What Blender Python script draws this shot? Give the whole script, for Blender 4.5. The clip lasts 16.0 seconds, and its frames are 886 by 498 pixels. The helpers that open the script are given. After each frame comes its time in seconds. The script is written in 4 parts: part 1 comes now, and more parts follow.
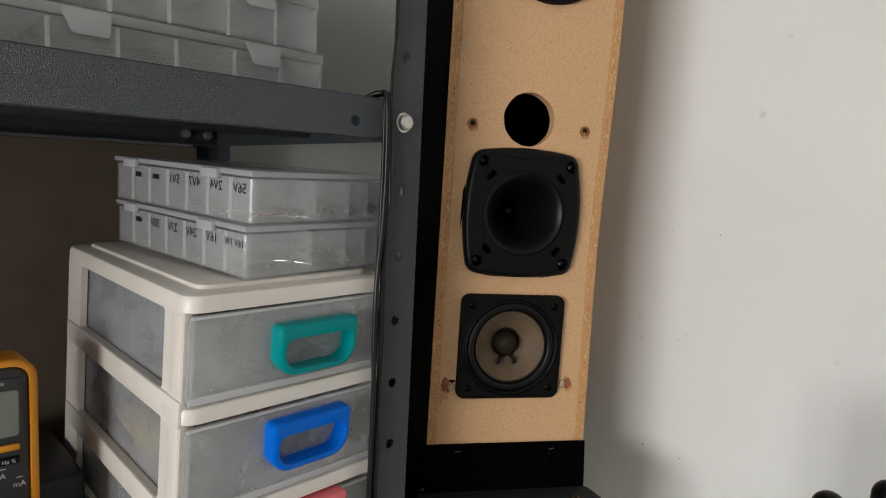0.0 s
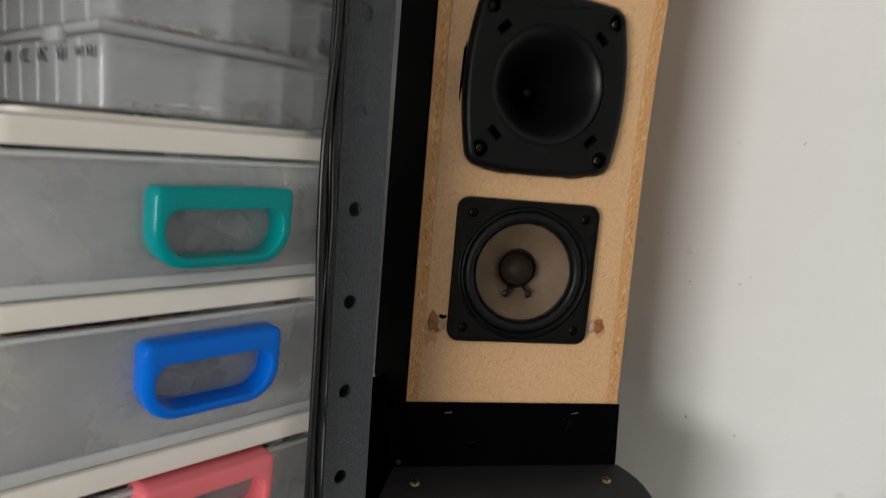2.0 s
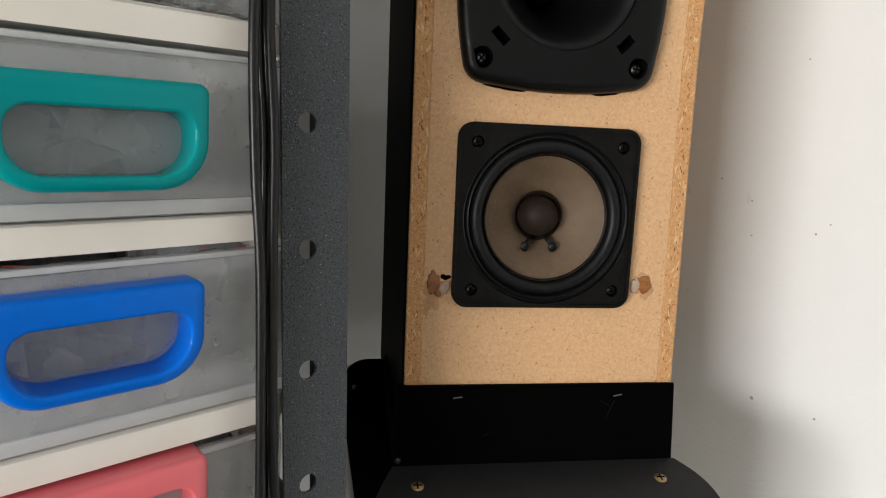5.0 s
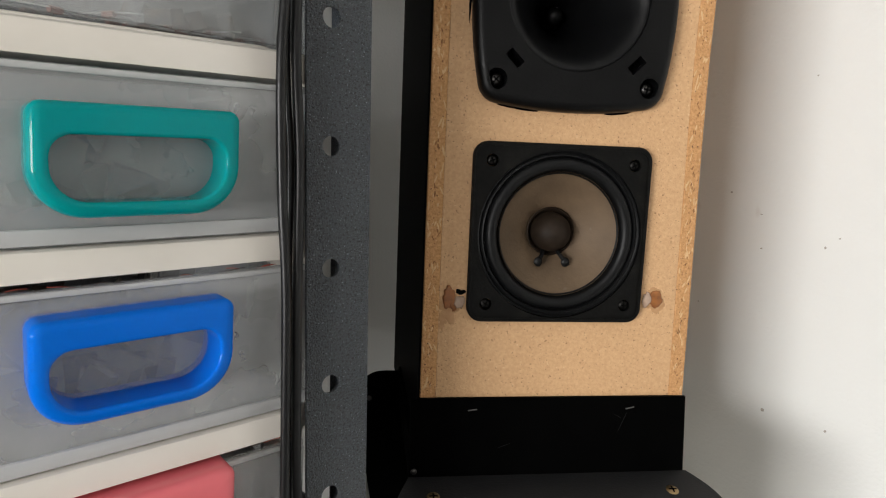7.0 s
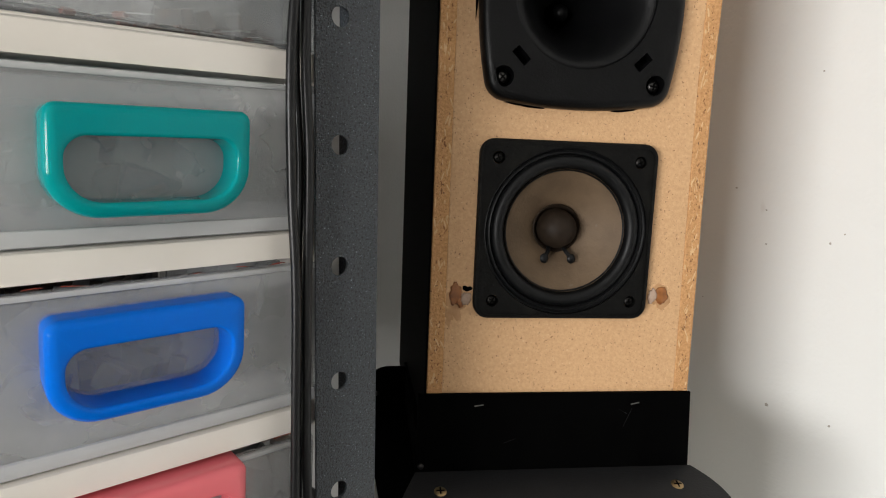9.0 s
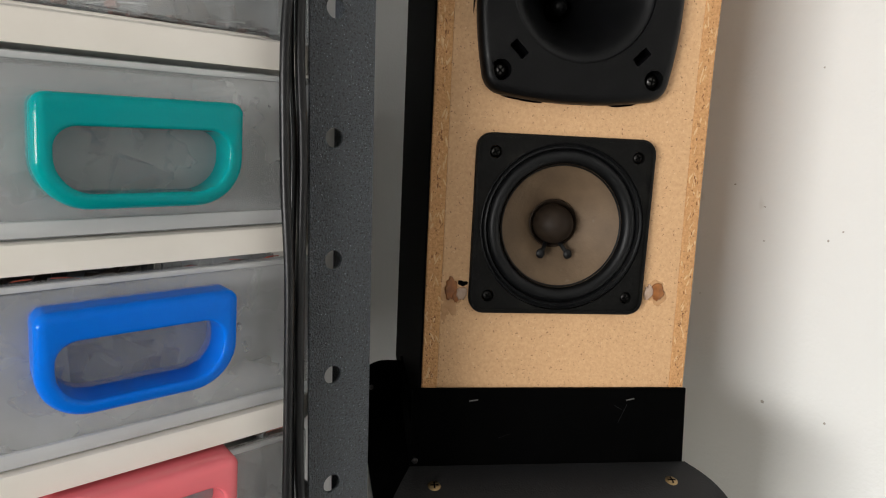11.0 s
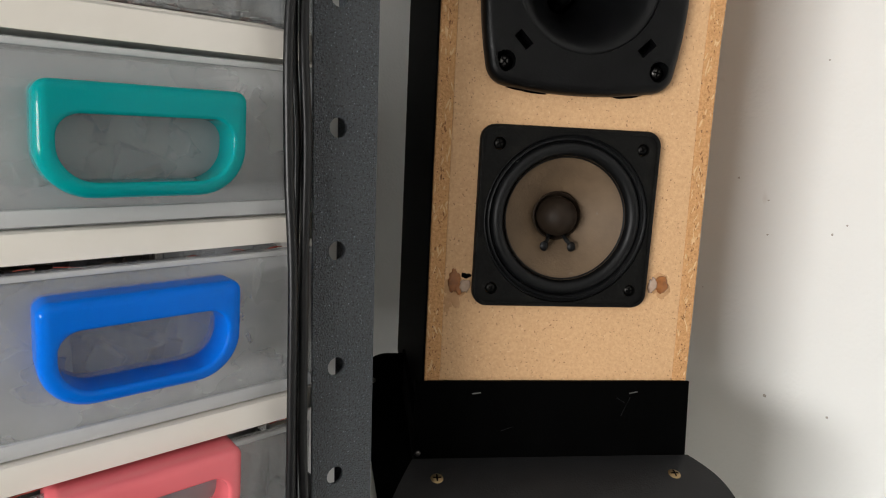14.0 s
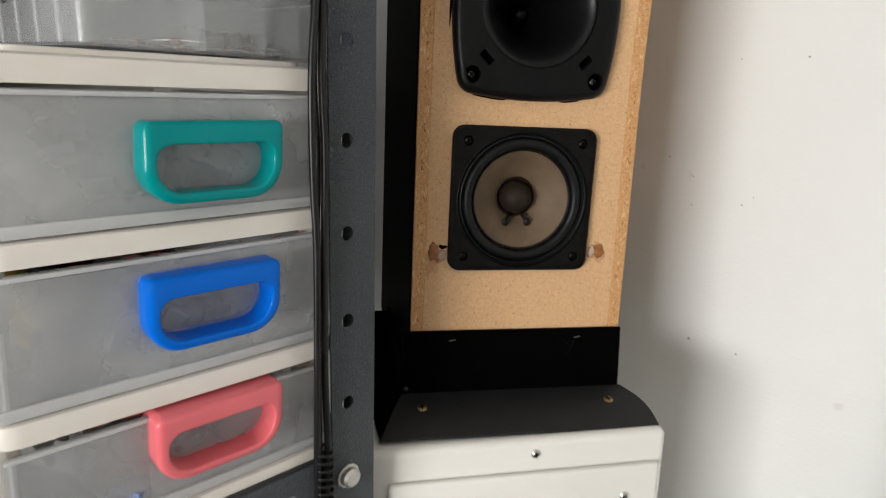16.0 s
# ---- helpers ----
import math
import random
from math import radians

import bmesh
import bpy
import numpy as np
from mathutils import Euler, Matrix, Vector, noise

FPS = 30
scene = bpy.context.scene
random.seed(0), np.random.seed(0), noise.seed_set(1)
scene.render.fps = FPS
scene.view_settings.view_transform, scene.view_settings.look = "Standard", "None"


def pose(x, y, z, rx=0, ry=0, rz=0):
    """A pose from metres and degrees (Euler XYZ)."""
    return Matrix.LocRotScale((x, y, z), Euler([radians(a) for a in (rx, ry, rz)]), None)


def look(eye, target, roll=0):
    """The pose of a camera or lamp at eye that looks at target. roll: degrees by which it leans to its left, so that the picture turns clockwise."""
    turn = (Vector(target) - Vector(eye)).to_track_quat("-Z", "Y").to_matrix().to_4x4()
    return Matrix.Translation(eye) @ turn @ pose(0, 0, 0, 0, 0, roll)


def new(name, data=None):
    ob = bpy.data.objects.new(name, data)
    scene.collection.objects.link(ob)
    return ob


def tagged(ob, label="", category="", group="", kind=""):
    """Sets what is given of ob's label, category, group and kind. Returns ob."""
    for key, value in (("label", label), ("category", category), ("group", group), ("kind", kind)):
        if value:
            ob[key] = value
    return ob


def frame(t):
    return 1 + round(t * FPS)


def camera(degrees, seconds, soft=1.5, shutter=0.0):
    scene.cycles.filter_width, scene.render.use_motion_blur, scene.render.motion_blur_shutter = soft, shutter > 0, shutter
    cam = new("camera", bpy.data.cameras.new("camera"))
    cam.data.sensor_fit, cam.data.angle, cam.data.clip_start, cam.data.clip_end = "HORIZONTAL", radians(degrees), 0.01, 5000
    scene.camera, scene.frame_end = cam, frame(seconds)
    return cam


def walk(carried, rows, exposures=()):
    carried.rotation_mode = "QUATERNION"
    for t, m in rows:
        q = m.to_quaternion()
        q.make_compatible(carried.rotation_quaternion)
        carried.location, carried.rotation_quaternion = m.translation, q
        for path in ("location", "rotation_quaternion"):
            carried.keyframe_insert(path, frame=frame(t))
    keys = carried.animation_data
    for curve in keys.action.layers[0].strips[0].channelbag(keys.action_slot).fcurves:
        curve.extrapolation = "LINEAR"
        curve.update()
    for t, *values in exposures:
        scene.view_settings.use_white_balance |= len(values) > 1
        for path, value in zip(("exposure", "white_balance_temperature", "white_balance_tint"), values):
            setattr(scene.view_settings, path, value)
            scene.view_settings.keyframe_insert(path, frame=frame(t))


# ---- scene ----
cam = camera(72.0, 16.0, soft=1.1, shutter=0.4)
PATH = [
    (0, (0.128, 0.055, 1.381), (1.405, 1.577, 1.153), 2.2),
    (0.5, (0.13, 0.058, 1.381), (1.423, 1.57, 1.172), 2.3),
    (1, (0.143, 0.068, 1.372), (1.451, 1.57, 1.181), 2.5),
    (1.5, (0.183, 0.107, 1.343), (1.47, 1.626, 1.145), 3.0),
    (2, (0.239, 0.158, 1.295), (1.483, 1.698, 1.014), 3.6),
    (2.5, (0.278, 0.199, 1.264), (1.461, 1.774, 0.916), 2.7),
    (3, (0.299, 0.213, 1.255), (1.451, 1.812, 0.922), 1.0),
    (3.5, (0.309, 0.213, 1.254), (1.472, 1.808, 0.934), 0.9),
    (6, (0.306, 0.211, 1.256), (1.463, 1.815, 0.963), 1.0),
    (6.5, (0.305, 0.209, 1.257), (1.458, 1.818, 0.971), 0.8),
    (7, (0.299, 0.209, 1.261), (1.441, 1.826, 0.977), 0.9),
    (7.5, (0.297, 0.209, 1.265), (1.431, 1.829, 0.969), 1.0),
    (8, (0.296, 0.208, 1.265), (1.43, 1.827, 0.96), 1.0),
    (8.5, (0.297, 0.207, 1.264), (1.434, 1.823, 0.959), 0.8),
    (9, (0.296, 0.209, 1.263), (1.43, 1.828, 0.959), 0.8),
    (11.5, (0.299, 0.209, 1.263), (1.431, 1.826, 0.938), 1.4),
    (12, (0.298, 0.211, 1.262), (1.425, 1.832, 0.942), 1.4),
    (12.5, (0.298, 0.212, 1.263), (1.425, 1.832, 0.94), 1.5),
    (13, (0.297, 0.213, 1.263), (1.421, 1.834, 0.933), 1.6),
    (13.5, (0.298, 0.212, 1.26), (1.425, 1.829, 0.923), 1.4),
    (14, (0.298, 0.211, 1.261), (1.43, 1.825, 0.922), 1.4),
    (14.5, (0.298, 0.211, 1.261), (1.418, 1.833, 0.922), 1.1),
    (15, (0.293, 0.211, 1.263), (1.411, 1.829, 0.9), 1.3),
    (15.5, (0.279, 0.195, 1.269), (1.443, 1.778, 0.898), 1.1),
    (16, (0.243, 0.151, 1.288), (1.449, 1.676, 0.818), 1.1),
]
walk(cam, [(t, look(eye, target, roll)) for t, eye, target, roll in PATH],
     exposures=[(0, 0.07), (1.5, 0.08), (2.0, 0.12), (2.5, 0.32), (3.0, 0.52), (6, 0.63), (15, 0.63), (16, 0.54)])

# ---- world, window light ----
RACK = pose(0.4075, 0.446, 0, 0, 0, 5)      # rack, drawers and walls run along this frame
SPK = pose(0.5589, 0.4583, 1.121, 0, 1.4, -28)  # foot of the speaker's front board
WALL_R, WALL_B, WALL_L, WALL_F, ROOM_H = 0.395, 0.378, -2.6, -2.4, 2.5
WIN_V0, WIN_V1, WIN_Z0, WIN_Z1 = -1.18, 0.12, 0.90, 1.55

world = bpy.data.worlds.new("sky")
world.use_nodes = True
scene.world = world
sky = world.node_tree.nodes.new("ShaderNodeTexSky")
sky.sky_type, sky.sun_disc = "NISHITA", False
sky.sun_elevation, sky.sun_rotation = radians(40), radians(60)
world.node_tree.nodes["Background"].inputs["Strength"].default_value = 0.1
world.node_tree.links.new(sky.outputs[0], world.node_tree.nodes["Background"].inputs["Color"])

lamp = bpy.data.lights.new("window_daylight", "AREA")
lamp.shape, lamp.size, lamp.size_y, lamp.energy = "RECTANGLE", 0.61, 1.26, 51
lamp.color = (1.0, 0.985, 0.97)
lamp_ob = new("window_daylight", lamp)
lamp_ob.matrix_world = RACK @ pose(WALL_L - 0.02, (WIN_V0 + WIN_V1) / 2, (WIN_Z0 + WIN_Z1) / 2, 0, -90, 0)


# ---- materials ----
def mat(name, col, rough=0.5, metal=0.0, col2=None, scale=60.0, detail=4.0, lo=0.35, hi=0.7, bump=0.0, bscale=300.0,
        rough2=None, specks=None, alpha=1.0, spec=0.5, bdist=0.001, avar=0.05, ascale=9):
    """Principled material with noise colour, optional specks, bump and see-through share."""
    m = bpy.data.materials.new(name)
    m.use_nodes = True
    nt = m.node_tree
    n, ln = nt.nodes, nt.links
    p = n["Principled BSDF"]
    p.inputs["Roughness"].default_value = rough
    p.inputs["Metallic"].default_value = metal
    p.inputs["Specular IOR Level"].default_value = spec
    tc = n.new("ShaderNodeTexCoord")

    def noise_tex(s, d):
        t = n.new("ShaderNodeTexNoise")
        t.inputs["Scale"].default_value, t.inputs["Detail"].default_value = s, d
        ln.new(tc.outputs["Object"], t.inputs["Vector"])
        return t

    def ramp(src, a, b, ca, cb):
        r = n.new("ShaderNodeValToRGB")
        r.color_ramp.elements[0].position, r.color_ramp.elements[1].position = a, b
        r.color_ramp.elements[0].color, r.color_ramp.elements[1].color = (*ca, 1), (*cb, 1)
        ln.new(src, r.inputs[0])
        return r
    c = ramp(noise_tex(scale, detail).outputs["Fac"], lo, hi, col, col2 or tuple(x * 0.88 for x in col)).outputs[0]
    if specks:
        for scol, ss, th in specks:
            mx = n.new("ShaderNodeMix")
            mx.data_type = "RGBA"
            f = ramp(noise_tex(ss, 2.0).outputs["Fac"], th, th + 0.05, (0, 0, 0), (1, 1, 1))
            ln.new(f.outputs[0], mx.inputs["Factor"])
            ln.new(c, mx.inputs["A"])
            mx.inputs["B"].default_value = (*scol, 1)
            c = mx.outputs["Result"]
    ln.new(c, p.inputs["Base Color"])
    if rough2 is not None:
        r = ramp(noise_tex(scale * 2.3, 3).outputs["Fac"], 0.35, 0.65, (rough,) * 3, (rough2,) * 3)
        ln.new(r.outputs[0], p.inputs["Roughness"])
    if bump:
        b = n.new("ShaderNodeBump")
        b.inputs["Strength"].default_value, b.inputs["Distance"].default_value = bump, bdist
        ln.new(noise_tex(bscale, 2.0).outputs["Fac"], b.inputs["Height"])
        ln.new(b.outputs[0], p.inputs["Normal"])
    if alpha < 1:
        t = n.new("ShaderNodeBsdfTransparent")
        t.inputs[0].default_value = (0.93, 0.94, 0.95, 1)
        mx = n.new("ShaderNodeMixShader")
        f = ramp(noise_tex(ascale, 5).outputs["Fac"], 0.32, 0.68, (alpha - avar,) * 3, (alpha + avar,) * 3)
        ln.new(f.outputs[0], mx.inputs[0])
        ln.new(t.outputs[0], mx.inputs[1])
        ln.new(p.outputs[0], mx.inputs[2])
        ln.new(mx.outputs[0], n["Material Output"].inputs["Surface"])
    return m


M_WALL = mat("wall_paint", (0.715, 0.715, 0.695), 0.7, col2=(0.675, 0.675, 0.655), scale=5, bump=0.5, bscale=330, bdist=0.0008,
             specks=[((0.62, 0.60, 0.57), 34, 0.74)])
# grey chosen for the unseen south wall so it bounces less light
M_WALLS = mat("low_bounce_wall_paint", (0.50, 0.49, 0.475), 0.7, scale=5)
M_CEIL = mat("ceiling_paint", (0.8, 0.8, 0.78), 0.8, scale=4)
# unseen floor; dark neutral grey keeps light from bouncing up
M_FLOOR = mat("low_bounce_floor", (0.12, 0.113, 0.105), 0.4, scale=8)
M_BASE = mat("skirting_paint", (0.75, 0.74, 0.72), 0.45, scale=10)
# pale specks paint the glints of the hammered finish, black ones its pits
M_RACK = mat("hammered_paint_glints", (0.064, 0.076, 0.089), 0.30, col2=(0.031, 0.039, 0.048), scale=1100, detail=3, bump=1.0,
             bscale=1250, bdist=0.0026, rough2=0.44, spec=0.7, specks=[((0.34, 0.39, 0.44), 1150, 0.65), ((0.006, 0.007, 0.008), 950, 0.57)])
# dark shelf paint, also used where shade under the shelf is coloured in
M_RACKD = mat("dark_paint_and_shade", (0.03, 0.03, 0.032), 0.5, scale=200, bump=0.3, bscale=600)
M_BOLT = mat("zinc_bolt", (0.62, 0.60, 0.56), 0.32, 1.0, scale=300, rough2=0.5)
M_BRASS = mat("yellow_zinc_screw", (0.38, 0.27, 0.14), 0.35, 1.0, scale=500, rough2=0.55)
M_STEEL = mat("dull_screw", (0.075, 0.072, 0.07), 0.35, 1.0, scale=500)
M_STEELD = mat("blackened_screw", (0.022, 0.021, 0.020), 0.4, 1.0, scale=500)
M_BOARD = mat("hardboard_tan", (0.63, 0.39, 0.205), 0.5, col2=(0.53, 0.31, 0.152), scale=520, detail=6, lo=0.3, hi=0.72, bump=0.35,
              bscale=900, rough2=0.62, specks=[((0.26, 0.135, 0.058), 760, 0.665), ((0.66, 0.44, 0.25), 480, 0.68)])
M_CHIP = mat("chipboard_edge", (0.60, 0.330, 0.140), 0.75, col2=(0.44, 0.215, 0.080), scale=620, detail=6, lo=0.35, hi=0.68, bump=0.7,
             bscale=800, bdist=0.0012, specks=[((0.085, 0.036, 0.015), 560, 0.655), ((0.62, 0.37, 0.17), 420, 0.66)])
M_BLKLAM = mat("black_laminate", (0.0010, 0.0009, 0.0009), 0.6, spec=0.02, scale=60, bump=0.1, bscale=500)
M_SHEET = mat("black_sheet", (0.0006, 0.0006, 0.0006), 0.6, col2=(0.001, 0.001, 0.001), scale=40, rough2=0.7, spec=0.02, bump=0.1, bscale=500)
# paler copy of the black sheet, for its folded flange and the scratches
M_FLANGE = mat("paler_black_sheet", (0.009, 0.009, 0.0095), 0.5, col2=(0.013, 0.013, 0.014), scale=50, bump=0.25, bscale=800, spec=0.3)
M_PLAS = mat("black_moulded_plastic", (0.0016, 0.0017, 0.0019), 0.32, col2=(0.0026, 0.0027, 0.0030), spec=0.19, scale=120, bump=0.12, bscale=900,
             rough2=0.46)
M_HORN = mat("horn_plastic", (0.0030, 0.0031, 0.0034), 0.36, spec=0.2, scale=120, bump=0.06, bscale=900)
M_FRAME = mat("woofer_frame_plastic", (0.0035, 0.0034, 0.0031), 0.5, col2=(0.010, 0.0095, 0.0075), scale=90, lo=0.5, hi=0.8, rough2=0.7, spec=0.12,
              bump=0.2, bscale=500)
M_RUBBER = mat("surround_rubber", (0.0025, 0.0027, 0.0031), 0.4, scale=80, rough2=0.52, spec=0.25)
M_CONE = mat("paper_cone", (0.128, 0.083, 0.046), 0.7, col2=(0.086, 0.055, 0.030), scale=45, detail=6, bump=0.2, bscale=500,
             specks=[((0.13, 0.095, 0.065), 130, 0.72)])
M_CAP = mat("dust_cap", (0.022, 0.0145, 0.0095), 0.52, spec=0.15, col2=(0.014, 0.0092, 0.006), scale=150, rough2=0.6)
# near-black that puts the shade of holes, gaps and the cabinet into colour
M_VOID = mat("void_shade_black", (0.002, 0.002, 0.002), 0.9, scale=30, spec=0.0)
M_GLUE = mat("brown_glue", (0.31, 0.115, 0.032), 0.28, col2=(0.18, 0.062, 0.018), scale=260, bump=0.4, bscale=300)
M_STAPLE = mat("staple_wire", (0.26, 0.25, 0.24), 0.5, 1.0, scale=300)
M_GLUEC = mat("clear_glue", (0.44, 0.27, 0.15), 0.18, scale=200, bump=0.4, bscale=260)
M_WHITE = mat("white_box_paint", (0.74, 0.72, 0.67), 0.4, col2=(0.70, 0.68, 0.63), scale=14, bump=0.08, bscale=300)
M_BEIGE = mat("cream_plastic", (0.745, 0.70, 0.64), 0.34, col2=(0.70, 0.65, 0.58), scale=22, rough2=0.46, bump=0.04, bscale=300)
M_TRANS = mat("milky_drawer_plastic", (0.74, 0.735, 0.72), 0.22, col2=(0.46, 0.46, 0.455), scale=16, detail=8, lo=0.25, hi=0.75, rough2=0.4,
              alpha=0.31, avar=0.13, ascale=10, bump=0.05, bscale=120, specks=[((0.9, 0.9, 0.9), 330, 0.765)])
M_TRANSD = mat("milky_tray_plastic", (0.60, 0.61, 0.63), 0.4, scale=14, alpha=0.34, avar=0.1, ascale=15)
M_CLEAR = mat("clear_box_plastic", (0.86, 0.86, 0.85), 0.08, col2=(0.72, 0.73, 0.72), scale=30, detail=7, spec=0.8, alpha=0.21, avar=0.06, ascale=30, rough2=0.26,
              specks=[((0.85, 0.86, 0.88), 170, 0.76)])
M_LID = mat("frosted_lid_plastic", (0.76, 0.765, 0.77), 0.2, scale=18, alpha=0.44)
M_SEAM = mat("moulded_seam_plastic", (0.80, 0.80, 0.78), 0.25, scale=18, alpha=0.66)
M_RIB = mat("frosted_ridge_plastic", (0.78, 0.78, 0.77), 0.22, scale=18, alpha=0.52)
M_GREEN = mat("teal_handle_plastic", (0.0, 0.245, 0.250), 0.10, col2=(0.0, 0.228, 0.235), scale=20, spec=0.13)
M_BLUE = mat("blue_handle_plastic", (0.0, 0.128, 0.62), 0.10, col2=(0.0, 0.118, 0.57), scale=20, spec=0.13)
M_PINK = mat("pink_handle_plastic", (0.74, 0.150, 0.17), 0.18, col2=(0.68, 0.135, 0.155), scale=20, spec=0.4)
M_CABLE = mat("black_cable_pvc", (0.0035, 0.0035, 0.004), 0.36, scale=200, spec=0.35, bump=0.1, bscale=500)
M_INK = mat("marker_ink", (0.012, 0.012, 0.018), 0.5, scale=200)
M_ORANGE = mat("orange_holster_rubber", (0.78, 0.30, 0.015), 0.45, scale=40, rough2=0.55)
M_METER = mat("meter_case", (0.028, 0.028, 0.03), 0.45, scale=80, bump=0.15, bscale=900)
M_LCD = mat("lcd_glass", (0.22, 0.235, 0.20), 0.12, col2=(0.19, 0.20, 0.17), scale=20)
M_TXT = mat("pale_print", (0.6, 0.6, 0.6), 0.6, scale=100)
M_PART = mat("component_dark", (0.05, 0.045, 0.045), 0.5, col2=(0.14, 0.09, 0.06), scale=120)
M_LEAD = mat("component_lead", (0.6, 0.58, 0.55), 0.3, 1.0, scale=100)
M_RED = mat("component_red", (0.30, 0.10, 0.07), 0.5, scale=100)
M_YEL = mat("yellow_bag", (0.60, 0.42, 0.06), 0.5, scale=30)
M_BBAG = mat("blue_bag", (0.08, 0.16, 0.42), 0.5, scale=30)
M_PALE = mat("pale_packet", (0.48, 0.48, 0.45), 0.5, scale=30)
M_GREY = mat("grey_packet", (0.22, 0.23, 0.24), 0.5, scale=30)
# brown tone that carries the shade on the wall behind the boxes
M_SHADE = mat("brown_wall_shade", (0.155, 0.115, 0.085), 0.75, col2=(0.125, 0.093, 0.068), scale=25, bump=0.1, bscale=300)
M_CHIPMARK = mat("wall_chip", (0.38, 0.35, 0.31), 0.8, scale=300)
M_GLASS = mat("window_glass", (0.8, 0.85, 0.85), 0.05, scale=3, alpha=0.08)


# ---- mesh helpers ----
def part(name, bm, material, parent=None, label="", m=None, smooth=30):
    bmesh.ops.recalc_face_normals(bm, faces=bm.faces[:])
    me = bpy.data.meshes.new(name)
    bm.to_mesh(me)
    bm.free()
    me.materials.append(material)
    if smooth:
        for poly in me.polygons:
            poly.use_smooth = True
        me.set_sharp_from_angle(angle=radians(smooth))
    ob = new(name, me)
    if parent is not None:
        ob.parent = parent
    if m is not None:
        ob.matrix_local = m
    return tagged(ob, label)


def thing(name, m, label, category, group="", kind=""):
    ob = new(name)
    ob.empty_display_size = 0.02
    ob.matrix_world = m
    return tagged(ob, label, category, group, kind)


def rbox(x0, x1, y0, y1, z0, z1, bevel=0.0, seg=2, bm=None):
    bm = bm or bmesh.new()
    r = bmesh.ops.create_cube(bm, size=1)
    bmesh.ops.scale(bm, vec=(x1 - x0, y1 - y0, z1 - z0), verts=r["verts"])
    bmesh.ops.translate(bm, vec=((x0 + x1) / 2, (y0 + y1) / 2, (z0 + z1) / 2), verts=r["verts"])
    if bevel:
        es = list({e for v in r["verts"] for e in v.link_edges})
        bmesh.ops.bevel(bm, geom=es, offset=bevel, segments=seg, profile=0.5, affect="EDGES")
    return bm


def rrect(x0, x1, z0, z1, r, seg=6):
    """Rounded rectangle outline; r is one radius or (bottom left, bottom right, top right, top left)."""
    rs = r if isinstance(r, tuple) else (r,) * 4
    out = []
    for (cx, cz, a0), q in zip(((x0, z0, 180), (x1, z0, 270), (x1, z1, 0), (x0, z1, 90)), rs):
        px, pz = cx + (q if cx == x0 else -q), cz + (q if cz == z0 else -q)
        for k in range(seg + 1):
            a = radians(a0 + 90 * k / seg)
            out.append((px + q * math.cos(a), pz + q * math.sin(a)))
    return out


def circle(cx, cz, r, n=32, a0=0.0):
    return [(cx + r * math.cos(a0 + 2 * math.pi * k / n), cz + r * math.sin(a0 + 2 * math.pi * k / n)) for k in range(n)]


def plate(outer, holes, y0, y1, bm=None, chamfer=0.0, hchamfer=0.0, segs=2):
    """A plate in the x-z plane from y0 (front) to y1 (back), with real holes and a chamfered front edge."""
    bm = bm or bmesh.new()
    cx = sum(p[0] for p in outer) / len(outer)
    cz = sum(p[1] for p in outer) / len(outer)

    def loop(pts, y):
        return [bm.verts.new((p[0], y, p[1])) for p in pts]

    def bridge(a, b):
        for k in range(len(a)):
            bm.faces.new((a[k], a[(k + 1) % len(a)], b[(k + 1) % len(a)], b[k]))

    def shrink(pts, d):
        res = []
        cx = sum(p[0] for p in pts) / len(pts)
        cz = sum(p[1] for p in pts) / len(pts)
        for k, (x, z) in enumerate(pts):
            (xa, za), (xb, zb) = pts[k - 1], pts[(k + 1) % len(pts)]
            tx, tz = xb - xa, zb - za
            ln = math.hypot(tx, tz) or 1
            nx, nz = -tz / ln, tx / ln
            if nx * (cx - x) + nz * (cz - z) < 0:
                nx, nz = -nx, -nz
            res.append((x + nx * d, z + nz * d))
        return res
    front = shrink(outer, chamfer) if chamfer else outer
    f0 = loop(front, y0)
    b0 = loop(outer, y1)
    if chamfer:
        last = f0
        for k in range(1, segs + 1):
            a = radians(90 * k / segs)
            ring = loop(shrink(outer, chamfer * (1 - math.sin(a))) if k < segs else outer, y0 + chamfer * (1 - math.cos(a)))
            bridge(last, ring)
            last = ring
        bridge(last, b0)
    else:
        bridge(f0, b0)
    fe, be = list(f0), list(b0)
    sets = [(f0, b0)]
    for h in holes:
        hf, hb = loop(shrink(h, -hchamfer) if hchamfer else h, y0), loop(h, y1)
        if hchamfer:
            last = hf
            for k in range(1, segs + 1):
                a = radians(90 * k / segs)
                ring = loop(shrink(h, -hchamfer * (1 - math.sin(a))) if k < segs else h, y0 + hchamfer * (1 - math.cos(a)))
                bridge(last, ring)
                last = ring
            bridge(last, hb)
        else:
            bridge(hf, hb)
        sets.append((hf, hb))
    for side in (0, 1):
        edges = []
        for s in sets:
            vs = s[side]
            for k in range(len(vs)):
                e = bm.edges.get((vs[k], vs[(k + 1) % len(vs)]))
                edges.append(e)
        bmesh.ops.triangle_fill(bm, use_beauty=True, use_dissolve=False, edges=edges)
    return bm


